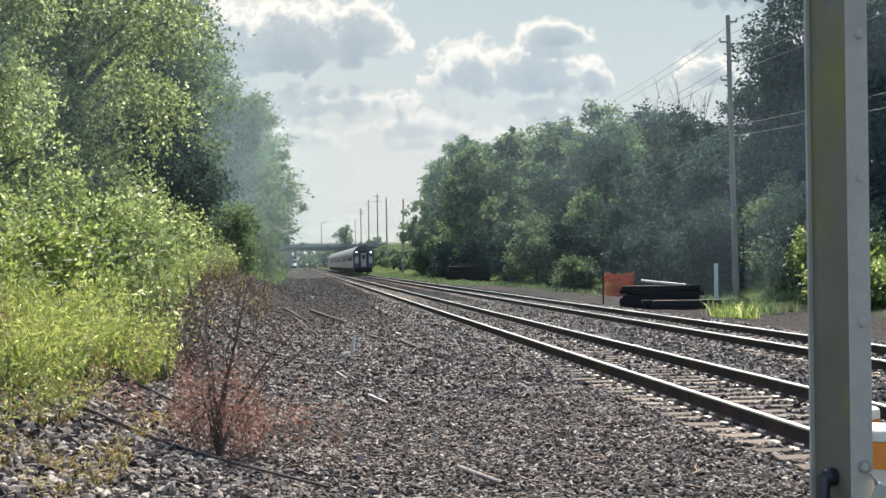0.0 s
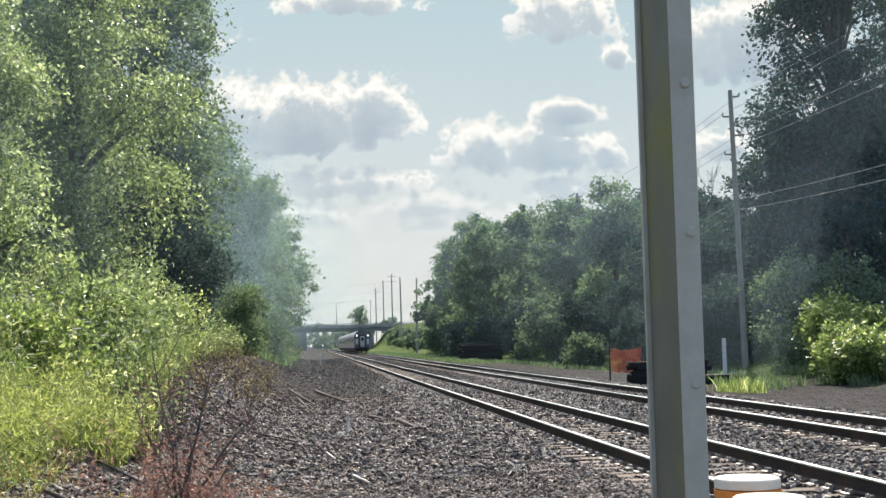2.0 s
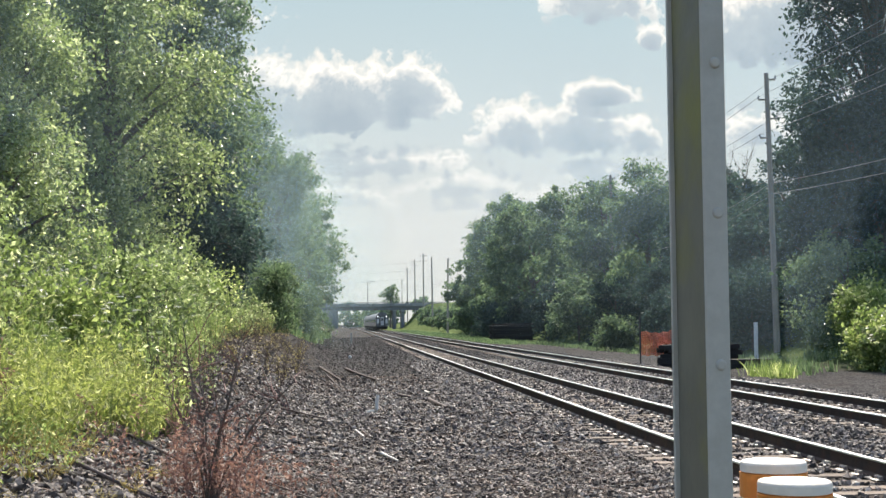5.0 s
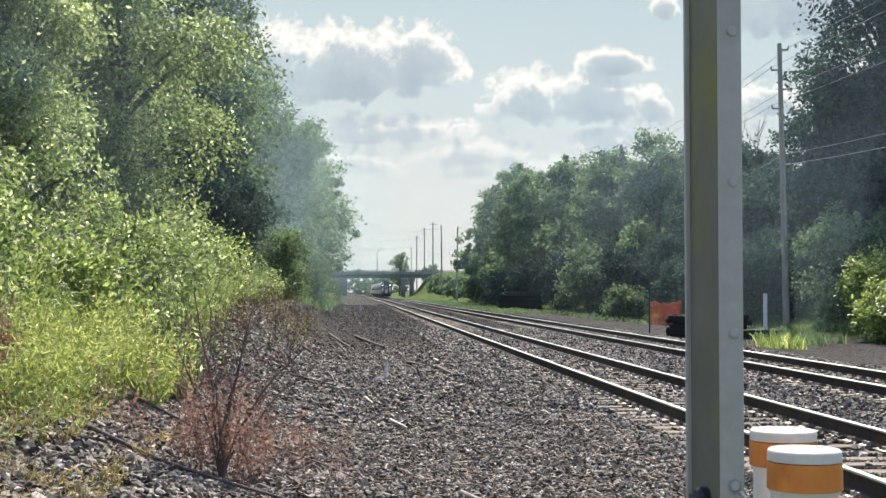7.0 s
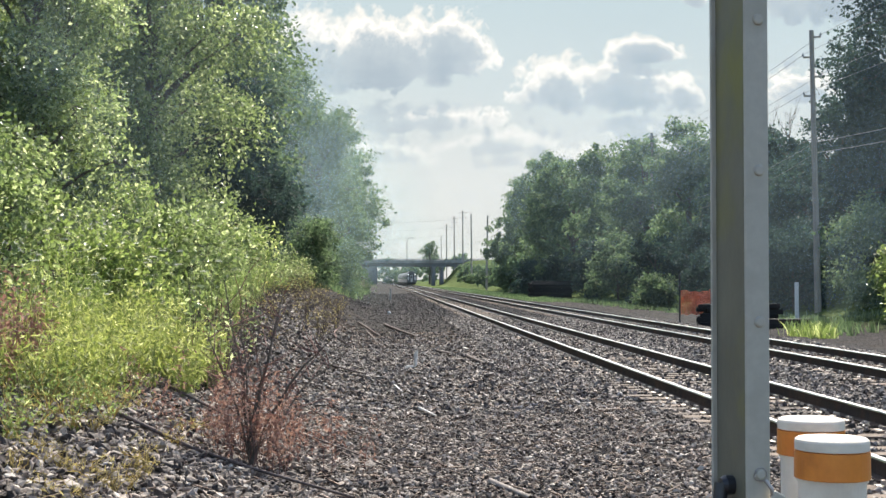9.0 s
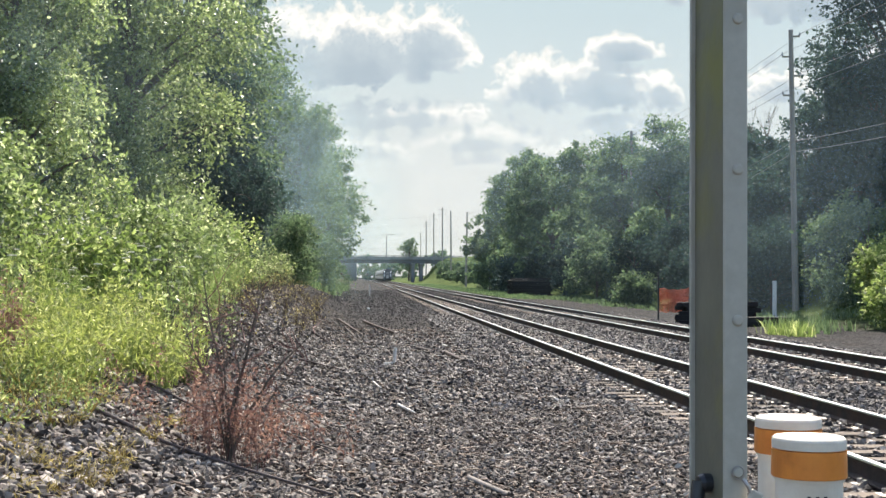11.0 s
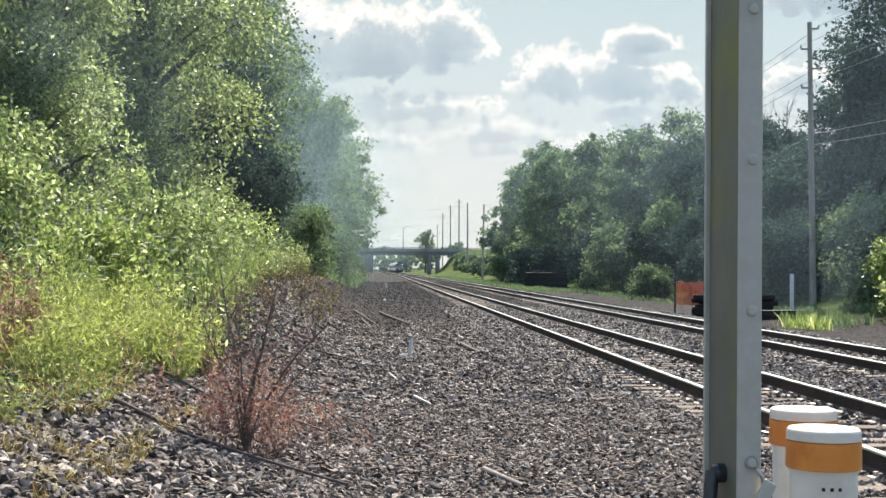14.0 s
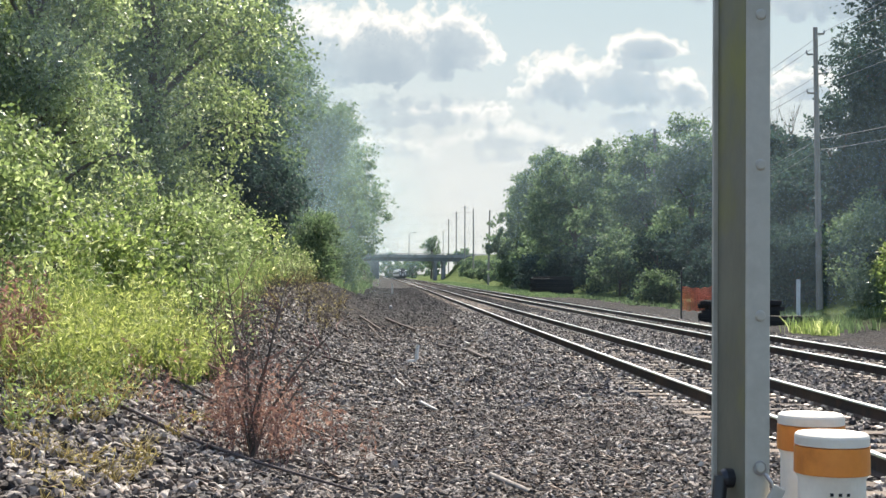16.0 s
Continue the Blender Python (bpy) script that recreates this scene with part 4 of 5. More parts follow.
# ---- road bridge over the line ----
def build_bridge():
    br = tagged(new("road_bridge"), "grey concrete and steel road bridge over the tracks", "bridge", kind="structure")
    br.location = (0, 471, 0)
    bm = bmesh.new()
    box(bm, -34, 36, -6, 6, 7.7, 8.15, 0.05)
    part("deck", bm, M["concrete"], br)
    for y in (-5.2, -2.6, 0, 2.6, 5.2):
        bm = bmesh.new()
        box(bm, -32, 35, y - 0.2, y + 0.2, 7.66, 7.7)
        box(bm, -32, 35, y - 0.04, y + 0.04, 6.55, 7.66)
        box(bm, -32, 35, y - 0.25, y + 0.25, 6.48, 6.55)
        part("girder", bm, M["girder"], br, "dark painted steel girder")
    for y in (-5.85, 5.85):
        bm = bmesh.new()
        box(bm, -34, 36, y - 0.14, y + 0.14, 8.15, 8.75, 0.03)
        part("parapet", bm, M["concrete"], br)
        for i in range(24):
            bm = bmesh.new()
            box(bm, -33 + i * 2.9, -32.9 + i * 2.9, y - 0.05, y + 0.05, 8.75, 9.15)
            part("rail_post", bm, M["girder"], br)
        bm = bmesh.new()
        box(bm, -34, 36, y - 0.04, y + 0.04, 9.1, 9.2)
        part("handrail", bm, M["girder"], br)
    bm = bmesh.new()
    box(bm, -4.2, -2.6, -6.4, 6.4, -1.0, 6.48, 0.05)
    part("abutment", bm, M["concrete"], br)
    bm = bmesh.new()
    box(bm, -12.0, -4.2, -6.2, 6.2, -1.0, 6.44, 0.05)
    part("wing_wall", bm, M["concrete"], br)
    for x in (17.2, 20.2):
        bm = bmesh.new()
        box(bm, x - 0.75, x + 0.75, -5.6, 5.6, 5.7, 6.48, 0.05)
        part("pier_cap", bm, M["concrete"], br)
        for y in (-4.6, 0.0, 4.6):
            bm = bmesh.new()
            lathe(bm, [(0.62, -1.2), (0.62, 5.7)], 20)
            part("pier_column", bm, M["concrete"], br).location = (x, y, 0)
    lamp = tagged(new("street_lamp"), "tall grey street lamp with curved arm on the bridge", "street lamp")
    lamp.location = (8.0, 474, 8.15)
    k = np.linspace(0, 1, 14)
    line = np.stack([np.where(k > 0.75, (k - 0.75) ** 2 * 28, 0), 0 * k, np.where(k > 0.8, 8.4 + (k - 0.8) * 1.5, k / 0.8 * 8.4)], 1)
    mesh_part("pole", raw_mesh("pole", *tube(line, np.linspace(0.16, 0.07, 14), 8), M["girder"], True), lamp)
    bm = bmesh.new()
    box(bm, 1.5, 2.4, -0.15, 0.15, 8.6, 8.78, 0.05)
    part("lamp_head", bm, M["girder"], lamp)


build_bridge()


# ---- utility poles and wires ----
def utility_pole(x, y, z, top, arms="stubs", r=0.16, lean=0.0, seed=0):
    rng = np.random.default_rng(seed)
    p = tagged(new("utility_pole"), "weathered wooden utility pole with wire arms", "utility pole", "utility poles along the line")
    p.matrix_basis = pose(x, y, z, 0, -lean)
    k = np.linspace(0, 1, 8)
    line = np.stack([0 * k, 0 * k, -0.6 + k * (top - z + 0.6)], 1)
    mesh_part("pole", raw_mesh("pole", *tube(line, r * (1.1 - 0.4 * k), 10), M["pole_wood"], True), p)
    h = top - z
    if arms == "stubs":
        for i, (d, s) in enumerate(((0.3, 1), (1.25, -1), (2.15, 1), (3.05, -1))):
            bm = bmesh.new()
            box(bm, min(0, s * 0.42), max(0, s * 0.42), -0.04, 0.04, h - d - 0.04, h - d + 0.04, 0.01)
            arm = part("stub_arm", bm, M["pole_wood"], p)
            bm = bmesh.new()
            lathe(bm, [(0, 0), (0.06, 0.0), (0.035, 0.04), (0.06, 0.07), (0.035, 0.1), (0.02, 0.16), (0, 0.17)], 12, (s * 0.42, 0, h - d + 0.04))
            part("insulator", bm, M["insulator"], p, "glazed grey insulator")
    elif arms == "cross":
        for d in (0.8, 2.4):
            bm = bmesh.new()
            box(bm, -1.3, 1.3, -0.06, 0.06, h - d - 0.07, h - d + 0.07, 0.01)
            part("cross_arm", bm, M["pole_wood"], p)
    return p


PX, PY, PTOP = 20.0, 60.8, 13.1
utility_pole(PX, PY, float(land(PX, PY)), PTOP, "stubs", 0.145, 1.0)
utility_pole(24.0, 118.4, float(land(24.0, 118.4)), 14.8, "stubs", 0.17, 0.0, 1)
utility_pole(18.8, 244.4, float(land(18.8, 244.4)), 13.6, "none", 0.2, -0.8, 2)
utility_pole(22.0, 334.4, float(land(22.0, 334.4)), 18.4, "none", 0.24, 0.6, 3)
utility_pole(25.5, 431.6, float(land(25.5, 431.6)), 24.4, "cross", 0.26, 0.2, 4)
utility_pole(28.0, 532.4, float(land(28.0, 532.4)), 27.4, "cross", 0.28, 0.2, 5)
utility_pole(27.8, 593.6, float(land(27.8, 593.6)), 26.8, "cross", 0.28, 0.2, 6)
utility_pole(40.0, 935.6, float(land(40.0, 935.6)), 33.0, "cross", 0.3, 0.2, 7)


def wire(a, b, sag, r=0.012):
    k = np.linspace(0, 1, 40)[:, None]
    line = np.array(a) * (1 - k) + np.array(b) * k - np.array([0, 0, 1.0]) * 4 * sag * k * (1 - k)
    return tagged(mesh_part("overhead_wire", raw_mesh("overhead_wire", *tube(line, [r] * 40, 4), M["wire"], True)), "thin grey overhead wire strung between poles", "wire", "overhead wires")


for dx, h in ((0.42, 0.15), (-0.42, 1.1), (0.42, 2.0), (-0.42, 2.9)):
    wire((PX + dx - 0.15, PY, PTOP - h), (24.0 + dx, 118.4, 14.8 - h), 0.5)
    wire((PX + dx - 0.15, PY, PTOP - h), (16.5 + dx, -22.0, 12.6 - h), 0.7)
for h, s in ((5.2, 0.9), (5.7, 1.2)):
    wire((PX - 0.1, PY, PTOP - h), (24.0, 118.4, 14.8 - h - 1.0), s, 0.014)
    wire((PX - 0.1, PY, PTOP - h), (16.5, -22.0, 12.6 - h), 1.0, 0.014)
for k in range(3):
    wire((24.0, 118.4, 14.6 - k), (18.8, 244.4, 13.2 - k), 0.8, 0.02)
    wire((-60.0, 539.6, 26.0 - 4 * k), (27.8, 532.4, 26.0 - 3 * k), 1.5, 0.03)


# ---- heaps beside the tracks ----
def tie_heap(label, x, y, rz, rows, length, seed, spread=0.27):
    """A heap of old ties, course on course, each one its own piece."""
    rng = np.random.default_rng(seed)
    heap = tagged(new("tie_heap"), label, "tie heap")
    heap.matrix_basis = pose(x, y, float(land(x, y)), 0, 0, rz)
    bm = bmesh.new()
    box(bm, -length / 2, length / 2, -0.115, 0.115, 0, 0.18, 0.012)
    me = bpy.data.meshes.new("old_tie")
    bm.to_mesh(me)
    bm.free()
    me.materials.append(M["tie_dark"])
    for k, n in enumerate(rows):
        for i in range(n):
            ob = mesh_part("old_tie", me, heap)
            ob.matrix_basis = pose(rng.normal() * 0.12, (i - (n - 1) / 2) * spread + rng.normal() * 0.02, k * 0.178 - 0.02, rng.normal() * 1.5, rng.normal() * 0.8, rng.normal() * 3)
    return heap


tie_heap("black heap of old creosoted wooden ties on grass", 16.6, 132.8, 4, (9, 9, 8, 8, 7, 6, 6, 5, 4, 2), 4.0, 3)
tie_heap("low stack of dark old ties by the track", 13.9, 52.1, -6, (5, 5, 4, 3, 3), 2.9, 4)
tie_heap("low stack of dark old ties by the track", 14.6, 50.5, 5, (3, 2), 3.4, 6)


def build_netting():
    """A sheet of orange safety mesh strung and crumpled on two stakes: crossing strands."""
    rng = np.random.default_rng(8)
    net = tagged(new("safety_netting"), "sagging orange plastic safety netting on a dark stake", "safety netting")
    net.matrix_basis = pose(11.75, 52.5, float(land(11.75, 52.5)))
    w, h = 1.35, 0.95

    def at(u, v):
        return np.stack([u * w, 0.5 * u + 0.09 * np.sin(u * 9) * (1 - v * 0.4), 0.42 + v * h - 0.1 * np.sin(u * np.pi) * v + 0.03 * np.sin(u * 23 + v * 4)], -1)

    pieces = []
    k = np.linspace(0, 1, 24)
    for v in np.linspace(0, 1, 11):
        pieces.append(tube(at(k, np.full(24, v)), [0.012] * 24, 4))
    for u in np.linspace(0, 1, 15):
        pieces.append(tube(at(np.full(24, u), k), [0.012] * 24, 4))
    mesh_part("mesh_sheet", raw_mesh("mesh_sheet", *merged(pieces), M["net"]), net)
    bm = bmesh.new()
    box(bm, -0.09, -0.03, -0.03, 0.03, -0.3, 2.0, 0.008)
    part("stake", bm, M["black_rubber"], net, "dark steel stake")
    bm = bmesh.new()
    box(bm, w + 0.0, w + 0.05, 0.48, 0.53, -0.3, 1.3, 0.008)
    part("stake", bm, M["black_rubber"], net, "dark steel stake")
    stick("pale board lying on the stack of ties", [(13.2, 52.3, 1.06), (14.9, 51.9, 0.95)], 0.06, 0.06, M["pale_wood"], "loose_board", category="board", sides=4)


build_netting()


def post_thing(label, x, y, w, h, mat, name, category):
    bm = bmesh.new()
    box(bm, -w / 2, w / 2, -0.04, 0.04, -0.3, h, 0.01)
    ob = part(name, bm, mat)
    ob.location = (x, y, float(land(x, y)))
    return tagged(ob, label, category)


post_thing("flat white plastic marker stake among bushes", 17.3, 55.4, 0.16, 1.75, M["marker_white"], "marker_stake", "marker")
post_thing("small white marker post beside the track", 0.55, 125.6, 0.11, 1.05, M["marker_white"], "marker_post", "marker")
bm = bmesh.new()
bmesh.ops.create_icosphere(bm, subdivisions=2, radius=0.1)
for v in bm.verts:
    v.co *= 1 + 0.12 * math.sin(v.co.x * 40 + v.co.z * 30)
ob = part("white_stone", bm, M["marker_white"])
ob.location = (0.25, 71.2, float(land(0.25, 71.2)) + 0.1)
tagged(ob, "single white stone lying on dark gravel", "stone")


# ---- vegetation ----
def ground_tree(label, x, y, height, blobs, n, leaf, mat, seed, **kw):
    return tree(label, x, y, float(land(x, y)), height, blobs, n, leaf, mat, seed, **kw)


def round_blobs(rng, w, d, lo, hi, count, size):
    """Blobs filling a rough upright oval."""
    out = []
    for _ in range(count):
        k = rng.random()
        z = lo + (hi - lo) * k
        wide = math.sin(math.pi * min(1, max(0.12, 0.15 + 0.8 * k))) ** 0.6
        a, r = rng.uniform(0, 2 * math.pi), rng.random() ** 0.5
        s = size * rng.uniform(0.7, 1.25)
        out.append((w * wide * r * math.cos(a), d * wide * r * math.sin(a), z, s, s, s * rng.uniform(0.75, 1.0)))
    return out


# left: tall trees over the bank
R = np.random.default_rng(21)
LEFT = "tall leafy poplar tree with yellow-green leaves over the bank"
ground_tree(LEFT, -7.0, 27.6, 8.0, round_blobs(R, 2.0, 2.8, 1.4, 7.8, 48, 0.75), 52000, 0.1, M["leaf_near"], 31, trunk=0.14, per=60, clump=0.3)
ground_tree(LEFT, -10.2, 26.2, 12.5, round_blobs(R, 2.5, 3.4, 1.6, 12.0, 40, 1.05), 44000, 0.13, M["leaf_near"], 32, trunk=0.24, per=60, clump=0.3)
ground_tree(LEFT, -7.3, 41.9, 15.0, round_blobs(R, 2.8, 4.1, 2.0, 14.6, 48, 1.15), 60000, 0.15, M["leaf_near"], 33, trunk=0.26, per=60, clump=0.3)
ground_tree(LEFT, -7.7, 59.0, 19.5, round_blobs(R, 3.6, 5.2, 2.4, 19.0, 50, 1.5), 56000, 0.21, M["leaf_mid"], 34, trunk=0.3, per=60, clump=0.3)
ground_tree(LEFT, -12.5, 40.1, 17.0, round_blobs(R, 3.4, 4.5, 2.0, 17.0, 26, 2.0), 40000, 0.2, M["leaf_mid"], 35, trunk=0.3, clump=0.3)
ground_tree(LEFT, -13.5, 59.0, 19.0, round_blobs(R, 4.2, 5.4, 2.0, 19.0, 26, 2.5), 22000, 0.32, M["leaf_mid"], 43, trunk=0.3)
ground_tree("dense dark green thicket tree behind the bank", -18.5, 42.8, 15.0, round_blobs(R, 4.6, 6.0, 1.0, 14.0, 24, 2.8), 14000, 0.4, M["leaf_mid"], 44, trunk=0.3)
DARK = "dense dark green broadleaf tree beside the line"
# The darkest leaves here stand for trees lying in shadow.
ground_tree(DARK, -8.6, 86.0, 13.0, round_blobs(R, 3.6, 6.0, 1.5, 12.5, 22, 2.0), 30000, 0.26, M["leaf_shaded"], 36, trunk=0.3)
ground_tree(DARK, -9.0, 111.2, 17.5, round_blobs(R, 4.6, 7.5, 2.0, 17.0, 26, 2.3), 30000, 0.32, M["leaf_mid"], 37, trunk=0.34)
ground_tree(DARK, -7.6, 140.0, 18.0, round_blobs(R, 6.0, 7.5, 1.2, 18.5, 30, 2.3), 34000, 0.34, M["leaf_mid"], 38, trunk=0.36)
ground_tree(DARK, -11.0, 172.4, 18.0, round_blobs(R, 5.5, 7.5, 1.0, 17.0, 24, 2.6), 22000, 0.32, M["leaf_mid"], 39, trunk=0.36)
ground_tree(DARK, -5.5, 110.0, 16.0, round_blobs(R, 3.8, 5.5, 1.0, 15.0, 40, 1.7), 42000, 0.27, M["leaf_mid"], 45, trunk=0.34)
ground_tree(DARK, -6.3, 53.0, 8.0, round_blobs(R, 2.3, 3.6, 0.6, 7.4, 26, 1.2), 30000, 0.2, M["leaf_shaded"], 46, trunk=0.2)
ground_tree("leafy green bush at the foot of the trees", -3.6, 104.0, 4.2, round_blobs(R, 1.6, 5.0, 0.2, 3.8, 18, 1.0), 16000, 0.2, M["leaf_mid"], 47, trunk=0.1, name="bush", category="bush")
ground_tree("leafy green bush at the foot of the trees", -4.2, 72.0, 3.4, round_blobs(R, 1.5, 5.0, 0.2, 3.0, 18, 0.9), 16000, 0.16, M["leaf_mid"], 48, trunk=0.1, name="bush", category="bush")
for i in range(5):
    ground_tree(DARK, -12.0 - 1.5 * i, 224.0 + 47 * i, 16.0, round_blobs(R, 5.5, 9.0, 1.0, 16.0, 18, 3.0), 9000, 0.5, M["leaf_mid"], 50 + i, trunk=0.4, per=40)
ground_tree("leafy green bush at the foot of the trees", -6.2, 125.6, 5.0, round_blobs(R, 2.8, 6.8, 0.4, 5.0, 16, 1.3), 15000, 0.2, M["leaf_mid"], 40, trunk=0.1, name="bush", category="bush")
ground_tree("leafy green bush at the foot of the trees", -5.6, 93.2, 4.0, round_blobs(R, 2.0, 6.8, 0.3, 3.6, 14, 1.1), 14000, 0.17, M["leaf_mid"], 41, trunk=0.1, name="bush", category="bush")
ground_tree("leafy green bush at the foot of the trees", -5.2, 158.0, 5.5, round_blobs(R, 2.4, 7.5, 0.2, 5.0, 14, 1.4), 12000, 0.24, M["leaf_mid"], 42, trunk=0.1, name="bush", category="bush")

# left: shrubs on the bank
SHRUB = "sunlit bright green shrub with small round leaves"
for i, (x, y, w, h, n, mat) in enumerate(((-5.6, 19.36, 1.0, 2.2, 13000, "leaf_near"), (-4.5, 21.5, 1.0, 1.9, 12000, "leaf_weed"), (-3.7, 23.3, 0.8, 1.7, 11000, "leaf_near"), (-7.2, 19.36, 1.2, 2.6, 12000, "leaf_weed"),
                                         (-3.9, 29.3, 0.9, 1.8, 9000, "leaf_near"), (-3.9, 37.4, 1.0, 1.9, 9000, "leaf_weed"), (-6.2, 22.6, 1.3, 2.8, 13000, "leaf_near"), (-5.2, 27.5, 1.2, 2.4, 10000, "leaf_weed"))):
    ground_tree(SHRUB, x, y, h, round_blobs(R, w, w * 1.5, 0.3, h, 14, 0.55), n // 2, 0.1, M[mat], 60 + i, trunk=0.05, clump=0.2, per=22, name="shrub", category="shrub", group="shrubs on the bank")


def herb(rng, x, y, h, stems, leaf, per, spread, droop=0.2, upright=0.75):
    """Stems from one root with leaves along them: arrays for stems and for leaves."""
    z = float(land(x, y))
    st, pts = [], []
    for _ in range(stems):
        a = rng.uniform(0, 2 * np.pi)
        tip = np.array([math.cos(a), math.sin(a), 0]) * spread * rng.random() + np.array([0, 0, h * rng.uniform(0.6, 1.1)])
        k = np.linspace(0, 1, 5)[:, None]
        line = np.array([x, y, z - 0.02]) + tip * k * np.array([1, 1, upright]) + np.array([0, 0, 1 - upright]) * tip * np.sqrt(k) + rng.normal(size=(5, 3)) * 0.015
        st.append(tube(line, np.linspace(0.006, 0.002, 5), 3))
        s = rng.random(per) ** 0.8
        q = np.stack([np.interp(s, np.linspace(0, 1, 5), line[:, i]) for i in range(3)], 1)
        pts.append(q + rng.normal(size=(per, 3)) * 0.05 * (0.4 + s[:, None]))
    return st, np.concatenate(pts)


def herb_patch(name, label, places, h, stems, leaf, per, spread, mat, stem_mat, seed, wide=0.3, category="plants", kind="stuff"):
    rng = np.random.default_rng(seed)
    st, pts = [], []
    for x, y in places:
        s, p = herb(rng, x, y, h * rng.uniform(0.7, 1.2), stems, leaf, per, spread)
        st += s
        pts.append(p)
    thing = new(name)
    mesh_part("stalkwork", raw_mesh("stalkwork", *merged(st), stem_mat), thing)
    mesh_part("foliage", raw_mesh("foliage", *leaf_arrays(rng, np.concatenate(pts), leaf, wide), mat), thing)
    return tagged(thing, label, category, kind=kind)


def spots(seed, n, x0, x1, y0, y1):
    g = np.random.default_rng(seed)
    return list(zip(g.uniform(x0, x1, n), g.uniform(y0, y1, n)))


FEATHER = "feathery bright yellow-green weeds on the bank"
for i, (n, x0, x1, y0, y1, h) in enumerate(((34, -4.6, -3.6, 14.68, 17.92, 1.0), (30, -3.7, -2.9, 16.12, 19.36, 0.95), (26, -4.6, -3.8, 17.92, 20.4, 1.2), (22, -3.3, -2.6, 13.96, 16.84, 0.7), (20, -3.2, -2.5, 20.3, 25.7, 0.9), (22, -3.7, -2.8, 25.7, 32.9, 1.0), (26, -2.8, -2.1, 14.6, 18.0, 0.75), (24, -3.5, -2.7, 13.4, 15.4, 0.6))):
    herb_patch("feathery_weeds", FEATHER, spots(200 + i, n, x0, x1, y0, y1), h, 7, 0.085, 30, 0.42, M["leaf_lush" if i in (0, 1, 3, 6, 7) else "leaf_weed"], M["leaf_weed"], 71 + i, 0.18)
herb_patch("low_weeds", "low straggling green weeds at the bank's foot", spots(3, 60, -4.6, -2.4, 11.08, 15.40), 0.34, 6, 0.05, 16, 0.3, M["leaf_weed"], M["leaf_straw"], 83, 0.3)
herb_patch("low_weeds", "straw-coloured dry grass between the stones", spots(4, 36, -3.6, -1.8, 7.84, 13.96), 0.18, 7, 0.06, 10, 0.22, M["leaf_straw"], M["leaf_straw"], 84, 0.12)
herb_patch("dry_weeds", "orange-brown dry weeds on the bank", spots(5, 26, -4.5, -3.75, 13.24, 15.76), 1.1, 5, 0.07, 24, 0.25, M["leaf_dry"], M["leaf_dry"], 85, 0.35)
herb_patch("leggy_weeds", "tall dark-stemmed leafy weeds at the bank's edge", spots(9, 16, -3.0, -2.0, 15.04, 22.1), 1.25, 3, 0.075, 12, 0.3, M["leaf_near"], M["twig"], 86, 0.5)
herb_patch("green_weeds", "tall green weeds on the bank's crest", spots(6, 80, -4.8, -2.9, 33.8, 57.2), 1.3, 6, 0.11, 22, 0.4, M["leaf_near"], M["twig"], 87, 0.3)
herb_patch("dead_brush", "tangle of grey-brown dead brush on the stone bank", spots(7, 70, -3.3, -1.4, 24.8, 51.8), 0.7, 8, 0.05, 4, 0.9, M["leaf_straw"], M["twig"], 88, 0.4)
herb_patch("dead_brush", "tangle of grey-brown dead brush on the stone bank", spots(8, 30, -2.9, -1.9, 15.76, 24.8), 0.75, 7, 0.045, 5, 0.7, M["leaf_dry"], M["twig"], 89, 0.4)



def build_umbels():
    """White flower heads on thin stalks above the weeds: a flat cap of tiny florets each."""
    rng = np.random.default_rng(95)
    for x, y in spots(17, 22, -4.4, -2.4, 15.5, 22.0):
        z, h, r = float(land(x, y)), rng.uniform(0.95, 1.45), rng.uniform(0.035, 0.06)
        plant = tagged(new("white_umbel"), "white flat-topped wild flower on a thin green stalk", "wild flower", "white flowers in the weeds")
        plant.location = (x, y, z)
        k = np.linspace(0, 1, 5)[:, None]
        lean = rng.normal(size=2) * 0.08
        line = np.array([lean[0], lean[1], h]) * k ** np.array([2, 2, 1.0]) + np.array([0, 0, -0.03]) * (1 - k)
        mesh_part("stalk", raw_mesh("stalk", *tube(line, np.linspace(0.005, 0.003, 5), 4), M["leaf_weed"]), plant)
        a, q = rng.uniform(0, 2 * np.pi, 70), np.sqrt(rng.random(70)) * r
        p = np.stack([lean[0] + q * np.cos(a), lean[1] + q * np.sin(a), h + 0.012 - q * 0.25], 1)
        mesh_part("flower_head", raw_mesh("flower_head", *leaf_arrays(rng, p, 0.016, 0.8), M["petal"]), plant)


build_umbels()


